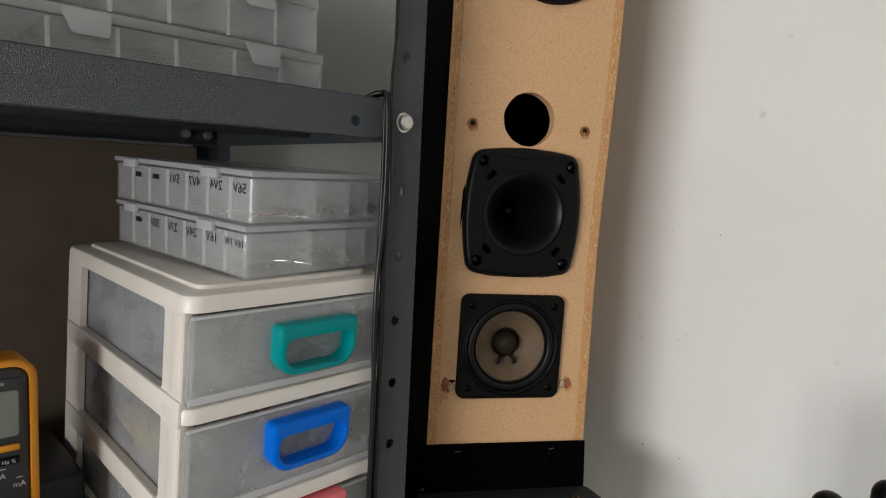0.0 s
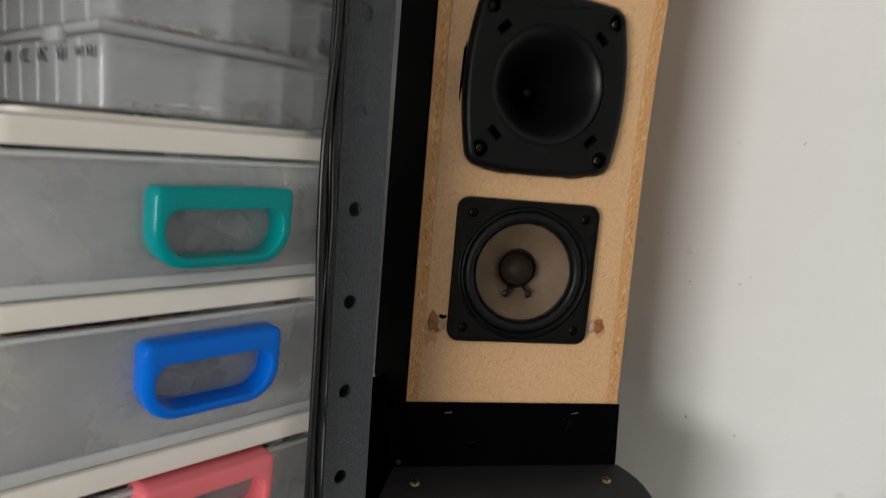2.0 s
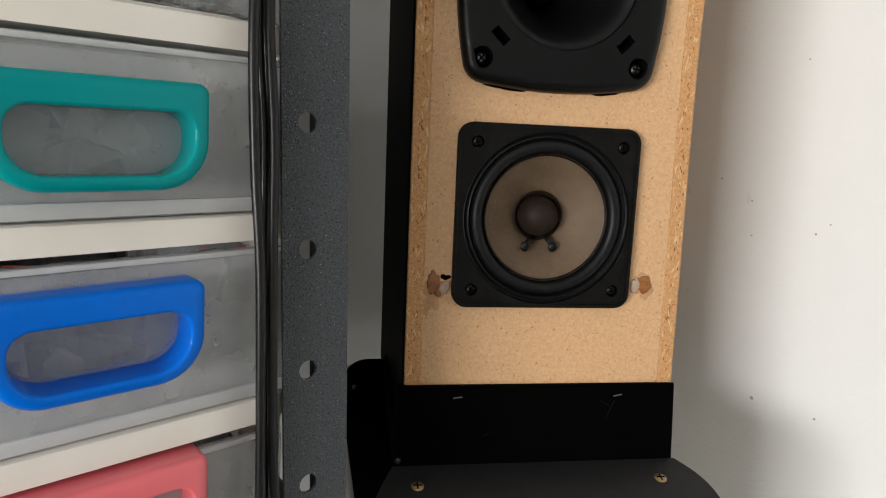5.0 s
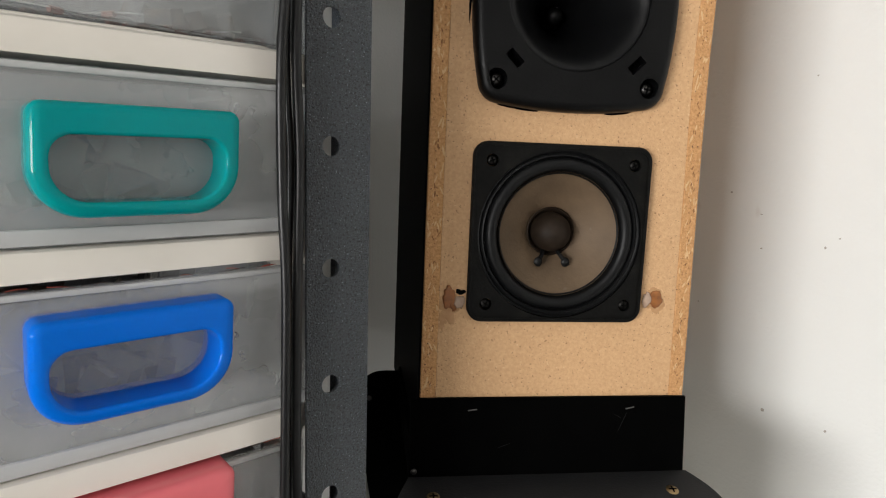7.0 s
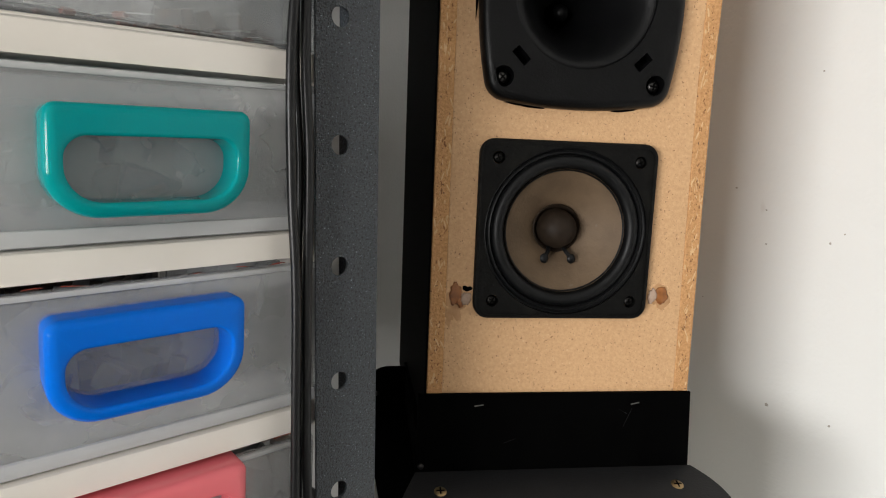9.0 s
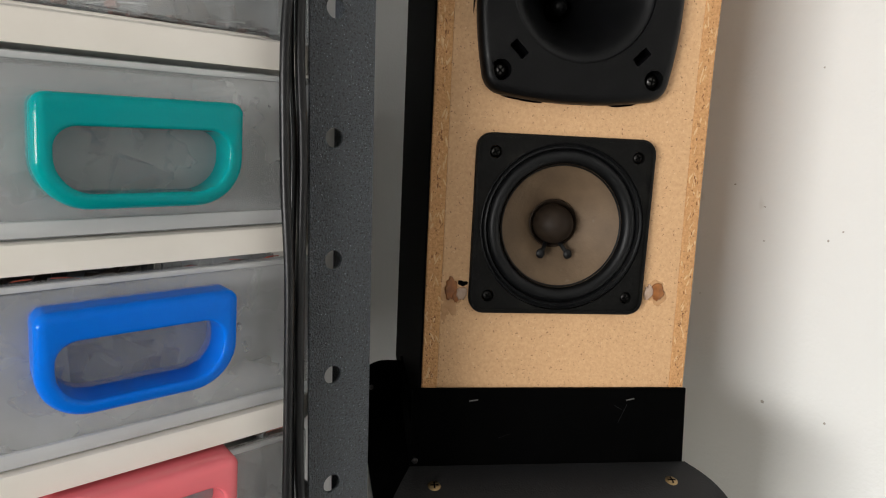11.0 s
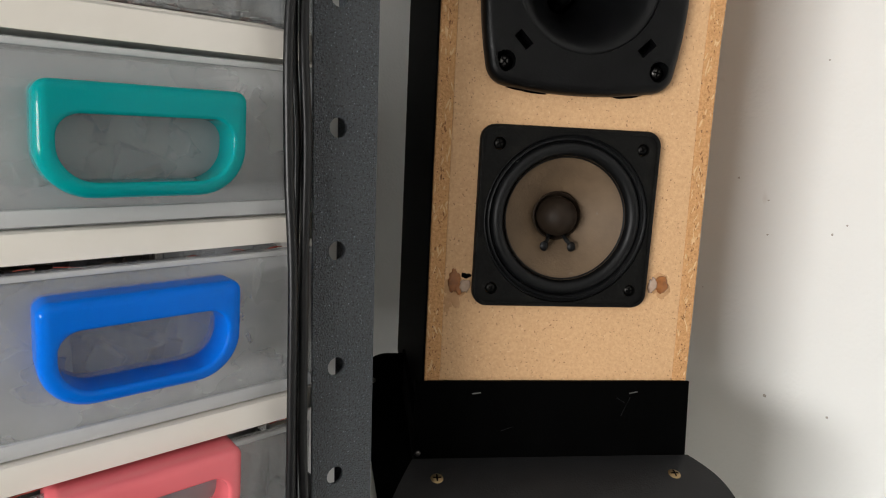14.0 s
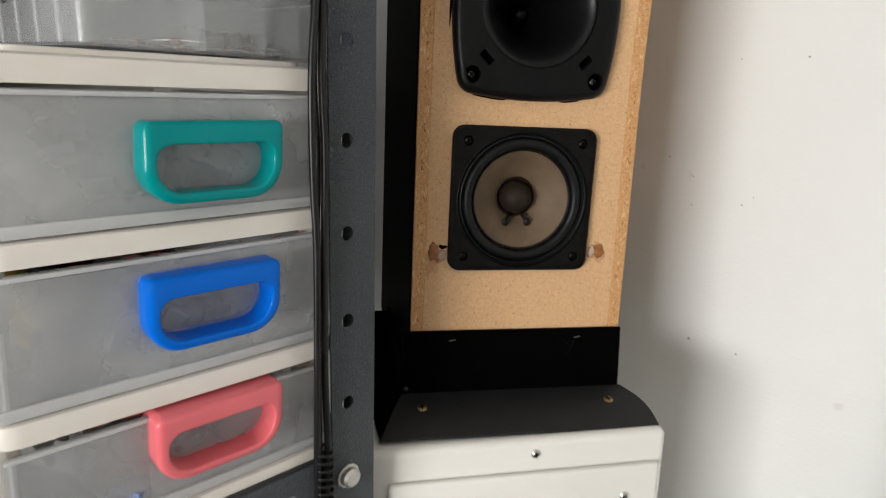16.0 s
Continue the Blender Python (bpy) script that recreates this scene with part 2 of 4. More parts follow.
def revolve(profile, cx=0.0, cz=0.0, n=48, bm=None):
    """Turn (radius, y) points round an axis along y."""
    bm = bm or bmesh.new()
    rings = []
    for r, y in profile:
        if r < 1e-6:
            rings.append([bm.verts.new((cx, y, cz))])
        else:
            rings.append([bm.verts.new((cx + r * math.cos(2 * math.pi * k / n), y, cz + r * math.sin(2 * math.pi * k / n))) for k in range(n)])
    for a, b in zip(rings, rings[1:]):
        for k in range(n):
            j = (k + 1) % n
            if len(a) == 1:
                bm.faces.new((a[0], b[k], b[j]))
            elif len(b) == 1:
                bm.faces.new((a[k], b[0], a[j]))
            else:
                bm.faces.new((a[k], b[k], b[j], a[j]))
    return bm


def tube(points, r, n=8, bm=None, sub=6):
    """A round cord along a smooth line through the points."""
    bm = bm or bmesh.new()
    pts = [Vector(p) for p in points]
    line = []
    for i in range(len(pts) - 1):
        p0, p1, p2, p3 = pts[max(i - 1, 0)], pts[i], pts[i + 1], pts[min(i + 2, len(pts) - 1)]
        for k in range(sub):
            t = k / sub
            line.append(0.5 * ((2 * p1) + (p2 - p0) * t + (2 * p0 - 5 * p1 + 4 * p2 - p3) * t * t + (3 * p1 - p0 - 3 * p2 + p3) * t ** 3))
    line.append(pts[-1])
    rings, side = [], None
    for i, p in enumerate(line):
        d = (line[min(i + 1, len(line) - 1)] - line[max(i - 1, 0)]).normalized()
        if side is None:
            side = d.orthogonal().normalized()
        side = (side - d * side.dot(d)).normalized()
        up = d.cross(side)
        rings.append([bm.verts.new(p + r * (math.cos(2 * math.pi * k / n) * side + math.sin(2 * math.pi * k / n) * up)) for k in range(n)])
    for a, b in zip(rings, rings[1:]):
        for k in range(n):
            bm.faces.new((a[k], a[(k + 1) % n], b[(k + 1) % n], b[k]))
    bm.faces.new(rings[0])
    bm.faces.new(rings[-1])
    return bm


def blob(cx, cy, cz, rx, ry, rz, seed, bm=None, amp=0.3, sub=2):
    bm = bm or bmesh.new()
    r = bmesh.ops.create_icosphere(bm, subdivisions=sub, radius=1)
    for v in r["verts"]:
        k = 1 + amp * noise.noise(v.co * 1.7 + Vector((seed * 3.1, seed * 1.7, 0)))
        v.co = Vector((cx + rx * v.co.x * k, cy + ry * v.co.y * k, cz + rz * v.co.z * k))
    return bm


def screw(name, parent, x, y, z, r, material, cross=True, label=""):
    """Pan-head cross screw whose head looks along -y."""
    bm = revolve([(0.0, -r * 0.55), (r * 0.45, -r * 0.52), (r * 0.8, -r * 0.36), (r, -r * 0.1), (r, 0.0004)], n=16)
    ob = part(name, bm, material, parent, label, pose(x, y, z, 0, random.uniform(0, 90), 0))
    if cross:
        c = rbox(-r * 0.62, r * 0.62, -r * 0.60, -r * 0.40, -r * 0.12, r * 0.12)
        rbox(-r * 0.12, r * 0.12, -r * 0.605, -r * 0.40, -r * 0.62, r * 0.62, bm=c)
        part("screw_recess", c, M_VOID, ob, smooth=0)
    return ob


def writing(name, body, size, material, parent, m, extrude=0.00008):
    cu = bpy.data.curves.new(name, "FONT")
    cu.body, cu.size, cu.extrude = body, size, extrude
    cu.align_x, cu.align_y = "CENTER", "CENTER"
    cu.resolution_u = 3
    cu.materials.append(material)
    ob = new(name, cu)
    ob.parent = parent
    ob.matrix_local = m
    return ob


def open_box(x0, x1, y0, y1, z0, z1, w):
    """An open-topped moulded tray with walls and floor of thickness w, in one piece."""
    bm = bmesh.new()

    def ring(d, z):
        return [bm.verts.new((x, y, z)) for x, y in ((x0 + d, y0 + d), (x1 - d, y0 + d), (x1 - d, y1 - d), (x0 + d, y1 - d))]
    rings = [ring(0, z0), ring(0, z1), ring(w, z1), ring(w, z0 + w)]
    for a, b in zip(rings, rings[1:]):
        for k in range(4):
            bm.faces.new((a[k], a[(k + 1) % 4], b[(k + 1) % 4], b[k]))
    bm.faces.new(rings[0])
    bm.faces.new(rings[-1])
    return bm


def slab(outline, z0, z1, chamfer=0.0, bm=None):
    """A flat plate with the given plan outline (x, y) from z0 to z1, softened along its upper edge."""
    b2 = plate(outline, [], -z1, -z0, chamfer=chamfer)
    for v in b2.verts:
        x, y, z = v.co
        v.co = (x, z, -y)
    if bm is None:
        return b2
    me = bpy.data.meshes.new("tmp")
    b2.to_mesh(me)
    b2.free()
    bm.from_mesh(me)
    bpy.data.meshes.remove(me)
    return bm


# ---- room ----
def wall(name, bm, material, label):
    ob = part(name, bm, material, None, "", smooth=0)
    ob.matrix_world = RACK
    return tagged(ob, label, "wall", kind="structure")


T = 0.12
wall_right = wall("wall_east", rbox(WALL_R, WALL_R + T, WALL_F - T, WALL_B + T, 0, ROOM_H), M_WALL, "off-white painted plaster wall with small chips")
wall("wall_north", rbox(WALL_L - T, WALL_R, WALL_B, WALL_B + T, 0, ROOM_H), M_WALL, "off-white painted wall behind the metal rack")
wall("wall_south", rbox(WALL_L - T, WALL_R, WALL_F - T, WALL_F, 0, ROOM_H), M_WALLS, "unseen wall, greyed to send back less light")
bmw = plate([(WALL_F, 0), (WALL_B, 0), (WALL_B, ROOM_H), (WALL_F, ROOM_H)], [[(WIN_V0, WIN_Z0), (WIN_V1, WIN_Z0), (WIN_V1, WIN_Z1), (WIN_V0, WIN_Z1)]], 0, T)
bmesh.ops.rotate(bmw, cent=(0, 0, 0), matrix=Matrix.Rotation(radians(90), 3, "Z"), verts=bmw.verts)
bmesh.ops.translate(bmw, vec=(WALL_L, 0, 0), verts=bmw.verts)
wall("wall_west", bmw, M_WALL, "off-white painted wall with a window opening")
# unseen pier, added only to block window light from the left of the rack
wall("wall_pier", rbox(-1.07, -0.95, 0.06, WALL_B - 0.0005, 0, ROOM_H), M_WALL, "unseen pier added to keep window light off the rack")
fl = part("floor", rbox(WALL_L - T, WALL_R + T, WALL_F - T, WALL_B + T, -0.1, 0), M_FLOOR, smooth=0)
fl.matrix_world = RACK
tagged(fl, "unseen floor, dark grey to keep bounced light low", "floor", kind="structure")
ce = part("ceiling", rbox(WALL_L - T, WALL_R + T, WALL_F - T, WALL_B + T, ROOM_H, ROOM_H + 0.1), M_CEIL, smooth=0)
ce.matrix_world = RACK
tagged(ce, "plain white painted ceiling", "ceiling", kind="structure")
win = thing("window_1", RACK @ pose(WALL_L - T, 0, 0), "white framed window in the wall", "window", kind="structure")
wf = plate([(WIN_V0, WIN_Z0), (WIN_V1, WIN_Z0), (WIN_V1, WIN_Z1), (WIN_V0, WIN_Z1)],
           [[(WIN_V0 + 0.04, WIN_Z0 + 0.04), (WIN_V1 - 0.04, WIN_Z0 + 0.04), (WIN_V1 - 0.04, WIN_Z1 - 0.04), (WIN_V0 + 0.04, WIN_Z1 - 0.04)]], 0, 0.04)
part("window_frame", wf, M_BASE, win, m=pose(0.045, 0, 0, 0, 0, 90), smooth=0)
gl = part("pane", rbox(WIN_V0 + 0.04, WIN_V1 - 0.04, 0.015, 0.019, WIN_Z0 + 0.04, WIN_Z1 - 0.04), M_GLASS, win, m=pose(0.045, 0, 0, 0, 0, 90), smooth=0)
gl.visible_shadow = False
# chips in the paint of the right wall: distance along the wall, height, size
for v, z, s in ((-0.0276, 1.058, 0.0022), (0.013, 1.239, 0.0017), (-0.015, 1.194, 0.0015), (-0.013, 1.222, 0.0013), (-0.062, 1.2, 0.0016),
                (-0.071, 1.208, 0.0011), (-0.075, 1.056, 0.0018), (0.035, 1.14, 0.001), (-0.1, 1.33, 0.0013), (-0.045, 1.33, 0.0009)):
    ch = part("paint_chip", blob(0, 0, 0, 0.0003, s * random.uniform(0.35, 0.7), s * random.uniform(0.3, 0.7), v * 90, amp=0.9), M_CHIPMARK, wall_right, "", pose(WALL_R - 0.0001, v, z))

# ---- metal rack ----
rack = thing("storage_rack", RACK, "dark grey hammered metal storage rack with perforated posts", "rack")
RW, RD, PITCH = 0.92, 0.357, 0.0515
HOLES = [1.0605 - 0.0515 * k for k in range(20)][::-1] + [1.0605 + 0.0515 * k for k in range(1, 16)]


def post(px, py, sx, sy):
    """Perforated angle post: corner at (px, py), flanges towards sx and sy."""
    hx = [circle(0.0192, z, 0.0042, 16) for z in HOLES]
    bm = plate([(0, 0), (0.0305, 0), (0.0305, 1.85), (0, 1.85)], hx, 0, 0.0016)
    b2 = plate([(0.0016, 0), (0.031, 0), (0.031, 1.85), (0.0016, 1.85)], hx, 0, 0.0016)
    bmesh.ops.rotate(b2, cent=(0, 0, 0), matrix=Matrix.Rotation(radians(90), 3, "Z"), verts=b2.verts)
    bmesh.ops.scale(b2, vec=(-1, 1, 1), verts=b2.verts)
    me = bpy.data.meshes.new("tmp")
    b2.to_mesh(me)
    b2.free()
    bm.from_mesh(me)
    bpy.data.meshes.remove(me)
    bmesh.ops.scale(bm, vec=(sx, sy, 1), verts=bm.verts)
    lean = 1.0 if px > 0 and py == 0 else 0.0
    return part("post", bm, M_RACK, rack, "", pose(px - 1.235 * math.tan(radians(lean)), py, 0, 0, lean, 0), smooth=20)


post(0.0200, 0.0, -1, 1)
post(0.0190, RD, -1, -1)
post(-RW, 0.0, 1, 1)
post(-RW, RD, 1, -1)
for zr in (0.35, 1.0500, 1.4097, 1.78):
    zt = zr + 0.0292
    # front and back rails: a face, a lip under and a lip over
    for yy, sg, w in ((0.0020, 1, 0.0172), (RD - 0.0020, -1, 0.0172)):
        holes = [circle(x, zr + 0.0109, 0.0040, 14) for x in (-0.0405, -0.44, -0.86)]
        bm = plate([(-RW + 0.003, zr), (w - 0.001, zr), (w - 0.001, zt), (-RW + 0.003, zt)], holes, 0, 0.0012)
        rbox(-RW + 0.003, w - 0.001, 0.0012, 0.014, zr, zr + 0.0012, bm=bm)
        bmesh.ops.scale(bm, vec=(1, sg, 1), verts=bm.verts)
        part("rail", bm, M_RACK, rack, "", pose(0, yy, 0), smooth=20)
    for xx, sg in ((0.0170, -1), (-RW + 0.002, 1)):
        bm = rbox(0, 0.0012, 0.0035, RD - 0.0035, zr, zt)
        bmesh.ops.scale(bm, vec=(sg, 1, 1), verts=bm.verts)
        part("side_rail", bm, M_RACK, rack, "", pose(xx, 0, 0), smooth=0)
    part("shelf_board", rbox(-RW + 0.004, 0.0155, 0.0033, RD - 0.0035, zt - 0.004, zt + 0.001, 0.0004), M_RACKD, rack, "dark painted shelf board")
    # darker than the rails: under-shelf shade is put into its colour
    part("shelf_stiffener", rbox(-RW + 0.01, 0.014, 0.15, 0.18, zr + 0.006, zt - 0.0042), M_RACKD, rack, smooth=0)
    for bx, by, s in ((0.0005, 0.0, 1), (0.0005, RD, -1)):
        bm = revolve([(0.0, -0.0062), (0.0046, -0.0060), (0.0062, -0.0045), (0.0064, -0.0010), (0.0078, -0.0008), (0.0078, 0.0)], n=6 if s < 0 else 12)
        part("bolt", bm, M_BOLT, rack, "shiny zinc hexagon bolt", pose(bx + (zr - 1.22) * 0.0175 * (s > 0), by, zr + 0.0135, 0, 0, 0 if s > 0 else 180), smooth=40)
    for bx in (-0.022, 0.004):
        bm = revolve([(0.0, -0.005), (0.0045, -0.0045), (0.006, -0.002), (0.006, 0.0)], n=8)
        part("bolt", bm, M_BOLT, rack, "", pose(bx, RD - 0.004, zr + 0.012), smooth=40)

# ---- drawer unit ----
UNIT_W, UNIT_D, UNIT_Z = 0.1658, 0.270, 1.0804
unit = thing("drawer_unit", RACK @ pose(-0.0819, 0.0072, UNIT_Z, 1.0, 0, 0), "cream plastic three-drawer unit on the rack shelf", "drawer unit")
hw = UNIT_W / 2
top = slab(rrect(-hw, hw, 0, UNIT_D, 0.013, 8), 0.2115, 0.2232, 0.0040)
slab(rrect(-hw + 0.014, hw - 0.014, 0.015, UNIT_D - 0.015, 0.010, 6), 0.2230, 0.2262, 0.0016, top)
part("top_panel", top, M_BEIGE, unit)
LEV = (0.0, 0.0640, 0.1405, 0.2128)
for sg in (-1, 1):
    holes = []
    for k, (a, b) in enumerate(zip(LEV, LEV[1:])):
        holes.append(rrect(0.036, 0.226, a + 0.0145, b - 0.0035, 0.003, 3))
    sp = plate(rrect(0.004, UNIT_D - 0.004, 0.001, 0.2118, 0.002, 2), holes, 0, 0.005, chamfer=0.0008)
    sp_m = pose(sg * (hw - 0.0035), 0, 0, 0, 0, 90) if sg > 0 else pose(-hw + 0.0015 + 0.005, 0, 0, 0, 0, 90)
    part("side_panel", sp, M_BEIGE, unit, "", sp_m)
    for lv in LEV[1:3]:
        part("side_rail", rbox(sg * hw - 0.0035 if sg > 0 else -hw - 0.0005, sg * hw + 0.0005 if sg > 0 else -hw + 0.0035, 0.004, UNIT_D - 0.01, lv - 0.0035, lv + 0.0145, 0.0015), M_BEIGE, unit)
    part("corner_post", rbox(-hw + 0.001 if sg < 0 else hw - 0.012, -hw + 0.012 if sg < 0 else hw - 0.001, 0.0060, 0.026, 0.001, 0.2116, 0.004, 3), M_BEIGE, unit)
part("back_panel", rbox(-hw + 0.007, hw - 0.007, UNIT_D - 0.006, UNIT_D - 0.003, 0.001, 0.2114), M_BEIGE, unit, smooth=0)
for lv in LEV[:3]:
    h = 0.0100 if lv else 0.0065
    bar = slab(rrect(-hw - 0.0008, hw + 0.0008, -0.0012, 0.030, (0.013, 0.013, 0.001, 0.001), 8), lv - 0.0005 if lv else 0.0, lv + h, 0.0026)
    rbox(-hw + 0.012, hw - 0.012, 0.0302, UNIT_D - 0.0065, lv + 0.001, lv + 0.003, bm=bar)
    part("shelf_bar", bar, M_BEIGE, unit)


def handle(material, parent, cx, z0, label):
    """D-shaped pull: square at the top, round at the bottom, open in the middle."""
    w, h = 0.0656, 0.0368
    bm = plate(rrect(-w / 2, w / 2, 0, h, (0.0165, 0.0165, 0.0042, 0.0042), 10),
               [rrect(-w / 2 + 0.0056, w / 2 - 0.0056, 0.0052, h - 0.0102, (0.0118, 0.0118, 0.0070, 0.0070), 10)], -0.0105, 0.0090, chamfer=0.0036, hchamfer=0.0014, segs=5)
    return part("handle", bm, material, parent, label, pose(cx, 0, z0), smooth=50)


def bits(parent, name, material, n, x0, x1, y0, y1, z, size, seed, flat=0.5):
    rnd = random.Random(seed)
    bm = bmesh.new()
    for k in range(n):
        s = size * rnd.uniform(0.5, 1.2)
        b0 = len(bm.verts)
        r = bmesh.ops.create_cube(bm, size=1)
        bmesh.ops.scale(bm, vec=(s * rnd.uniform(0.6, 2), s * rnd.uniform(0.6, 1.6), s * flat), verts=r["verts"])
        bmesh.ops.rotate(bm, cent=(0, 0, 0), matrix=Euler((rnd.uniform(-0.5, 0.5), rnd.uniform(-0.5, 0.5), rnd.uniform(0, 6))).to_matrix(), verts=r["verts"])
        bmesh.ops.translate(bm, vec=(rnd.uniform(x0, x1), rnd.uniform(y0, y1), z + s * flat * rnd.uniform(0.5, 1.2)), verts=r["verts"])
    return tagged(part(name, bm, material, parent, smooth=0), kind="stuff")


DRAWERS = ((2, M_GREEN, "glossy teal plastic pull handle"), (1, M_BLUE, "glossy blue plastic pull handle"), (0, M_PINK, "glossy pink plastic pull handle"))
for lv, hm, hl in DRAWERS:
    z0 = LEV[lv] + (0.0104 if lv else 0.0070)
    z1 = LEV[lv + 1] - (0.0052, 0.0036, 0.0030)[lv]
    dw = hw - 0.0075
    hx, hz = ((0.0114, 0.0244), (0.0097, 0.0918), (0.0106, 0.1608))[lv]
    dr = part("drawer", plate(rrect(-dw - 0.004, dw + 0.004, z0, z1, 0.005, 4), [rrect(hx - 0.0285, hx + 0.0285, hz + 0.0035, hz + 0.0325, (0.0130, 0.0130, 0.003, 0.003), 6)], 0.0012, 0.0034, chamfer=0.0010), M_TRANS, unit, "milky translucent drawer front")
    tray = open_box(-dw, dw, 0.0036, 0.258, z0 + 0.001, z1 - 0.004, 0.0016)
    for sx in (-1, 1):
        arc = [(sx * (dw - 0.004 + 0.0075 * math.sin(radians(a))), 0.0090 - 0.0078 * math.cos(radians(a))) for a in range(35, 100, 11)]
        arc += [(x - sx * 0.0014, y + 0.0006) for x, y in arc[::-1]]
        part("front_corner", slab(arc, z0 + 0.001, z1 - 0.001), M_RIB, dr)
    part("tray", tray, M_TRANSD, dr, smooth=0)
    lip = rbox(-dw - 0.003, dw + 0.003, 0.0002, 0.003, z1 - 0.0028, z1 - 0.0005, 0.0007)
    rbox(-dw - 0.003, dw + 0.003, 0.0000, 0.003, z0 + 0.0006, z0 + 0.0062, 0.0010, bm=lip)
    for xr in (hx - 0.0310, hx + 0.0310):
        rbox(xr - 0.0007, xr + 0.0007, 0.0037, 0.0046, z0 + 0.005, hz + 0.006, bm=lip)
    part("front_rib", lip, M_RIB, dr, "pale moulded ridge")
    handle(hm, dr, hx, hz, hl)
    part("handle_panel", rbox(hx - 0.0312, hx + 0.0312, 0.0037, 0.0046, z0 + 0.0050, hz + 0.0030, 0.0003, 1), M_RIB, dr, smooth=0)
    # loose contents, seen dimly through the plastic
    zb = z0 + 0.0030
    bits(dr, "small_parts", M_PART, 60, -dw + 0.016, dw - 0.016, 0.018, 0.248, zb, 0.013, 5 + lv, 0.8)
    bits(dr, "grey_packets", M_GREY, 18, -dw + 0.02, dw - 0.02, 0.03, 0.24, zb + 0.002, 0.022, 15 + lv, 0.7)
    if lv == 1:
        part("yellow_bag", blob(-dw + 0.022, 0.115, zb + 0.013, 0.017, 0.075, 0.014, 3.3, amp=0.35, sub=3), M_YEL, dr, "crumpled yellow bag")
        bits(dr, "blue_packets", M_BBAG, 5, -dw + 0.02, dw - 0.02, 0.02, 0.06, zb + 0.008, 0.014, 32, 0.9)
    if lv == 0:
        bits(dr, "blue_packets", M_BBAG, 2, -dw + 0.035, -dw + 0.05, 0.010, 0.02, zb, 0.012, 33, 0.6)
    bits(dr, "pale_packets", M_PALE, 8, -dw + 0.022, dw - 0.022, 0.024, 0.07, zb + 0.004, 0.018, 41 + lv, 1.1)
    part("inner_box", plate(rrect(-dw + 0.030, -dw + 0.085, z0 + 0.004, z0 + 0.030, 0.003, 3), [rrect(-dw + 0.034, -dw + 0.081, z0 + 0.008, z0 + 0.027, 0.002, 3)], 0.040, 0.090), M_RIB, dr, "pale small box inside the drawer")

# crumbs and wire ends caught in the gaps over the drawers
M_CRED = mat("red_wire_end", (0.42, 0.07, 0.04), 0.5, scale=100)
for lv, n in ((1, 16), (2, 7)):
    rnd = random.Random(90 + lv)
    for mtl, nm in ((M_PART, "dust_crumbs"), (M_CRED, "red_wire_ends")):
        bm = bmesh.new()
        for k in range(n):
            x, a, q = rnd.uniform(-hw + 0.03, hw - 0.01), rnd.uniform(-0.5, 0.5), rnd.uniform(0.0015, 0.0045)
            zc = LEV[lv] - rnd.uniform(0.0034, 0.0042)
            tube([(x - q, 0.0050, zc - q * a * 0.3), (x, 0.0042, zc + 0.0004), (x + q, 0.0052, zc + q * a * 0.3)], 0.0002, 4, bm, 2)
        tagged(part(nm, bm, mtl, unit), kind="stuff")

# the whole unit has sagged a little sideways
SAG = 0.046
for ob in unit.children_recursive:
    m, up = ob.matrix_basis.copy(), ob.parent
    while up != unit:
        m, up = up.matrix_basis @ m, up.parent
    back = m.inverted()
    for v in ob.data.vertices:
        p = m @ v.co
        p.x += SAG * (p.z - 0.205)
        v.co = back @ p

# ---- component boxes on the drawer unit ----
TXTS = {0: (None, None, "30V", "27V", "24V", "16V", "16V 1W"), 1: ("", None, None, "5V1", "4V7", "2V4", "56V")}


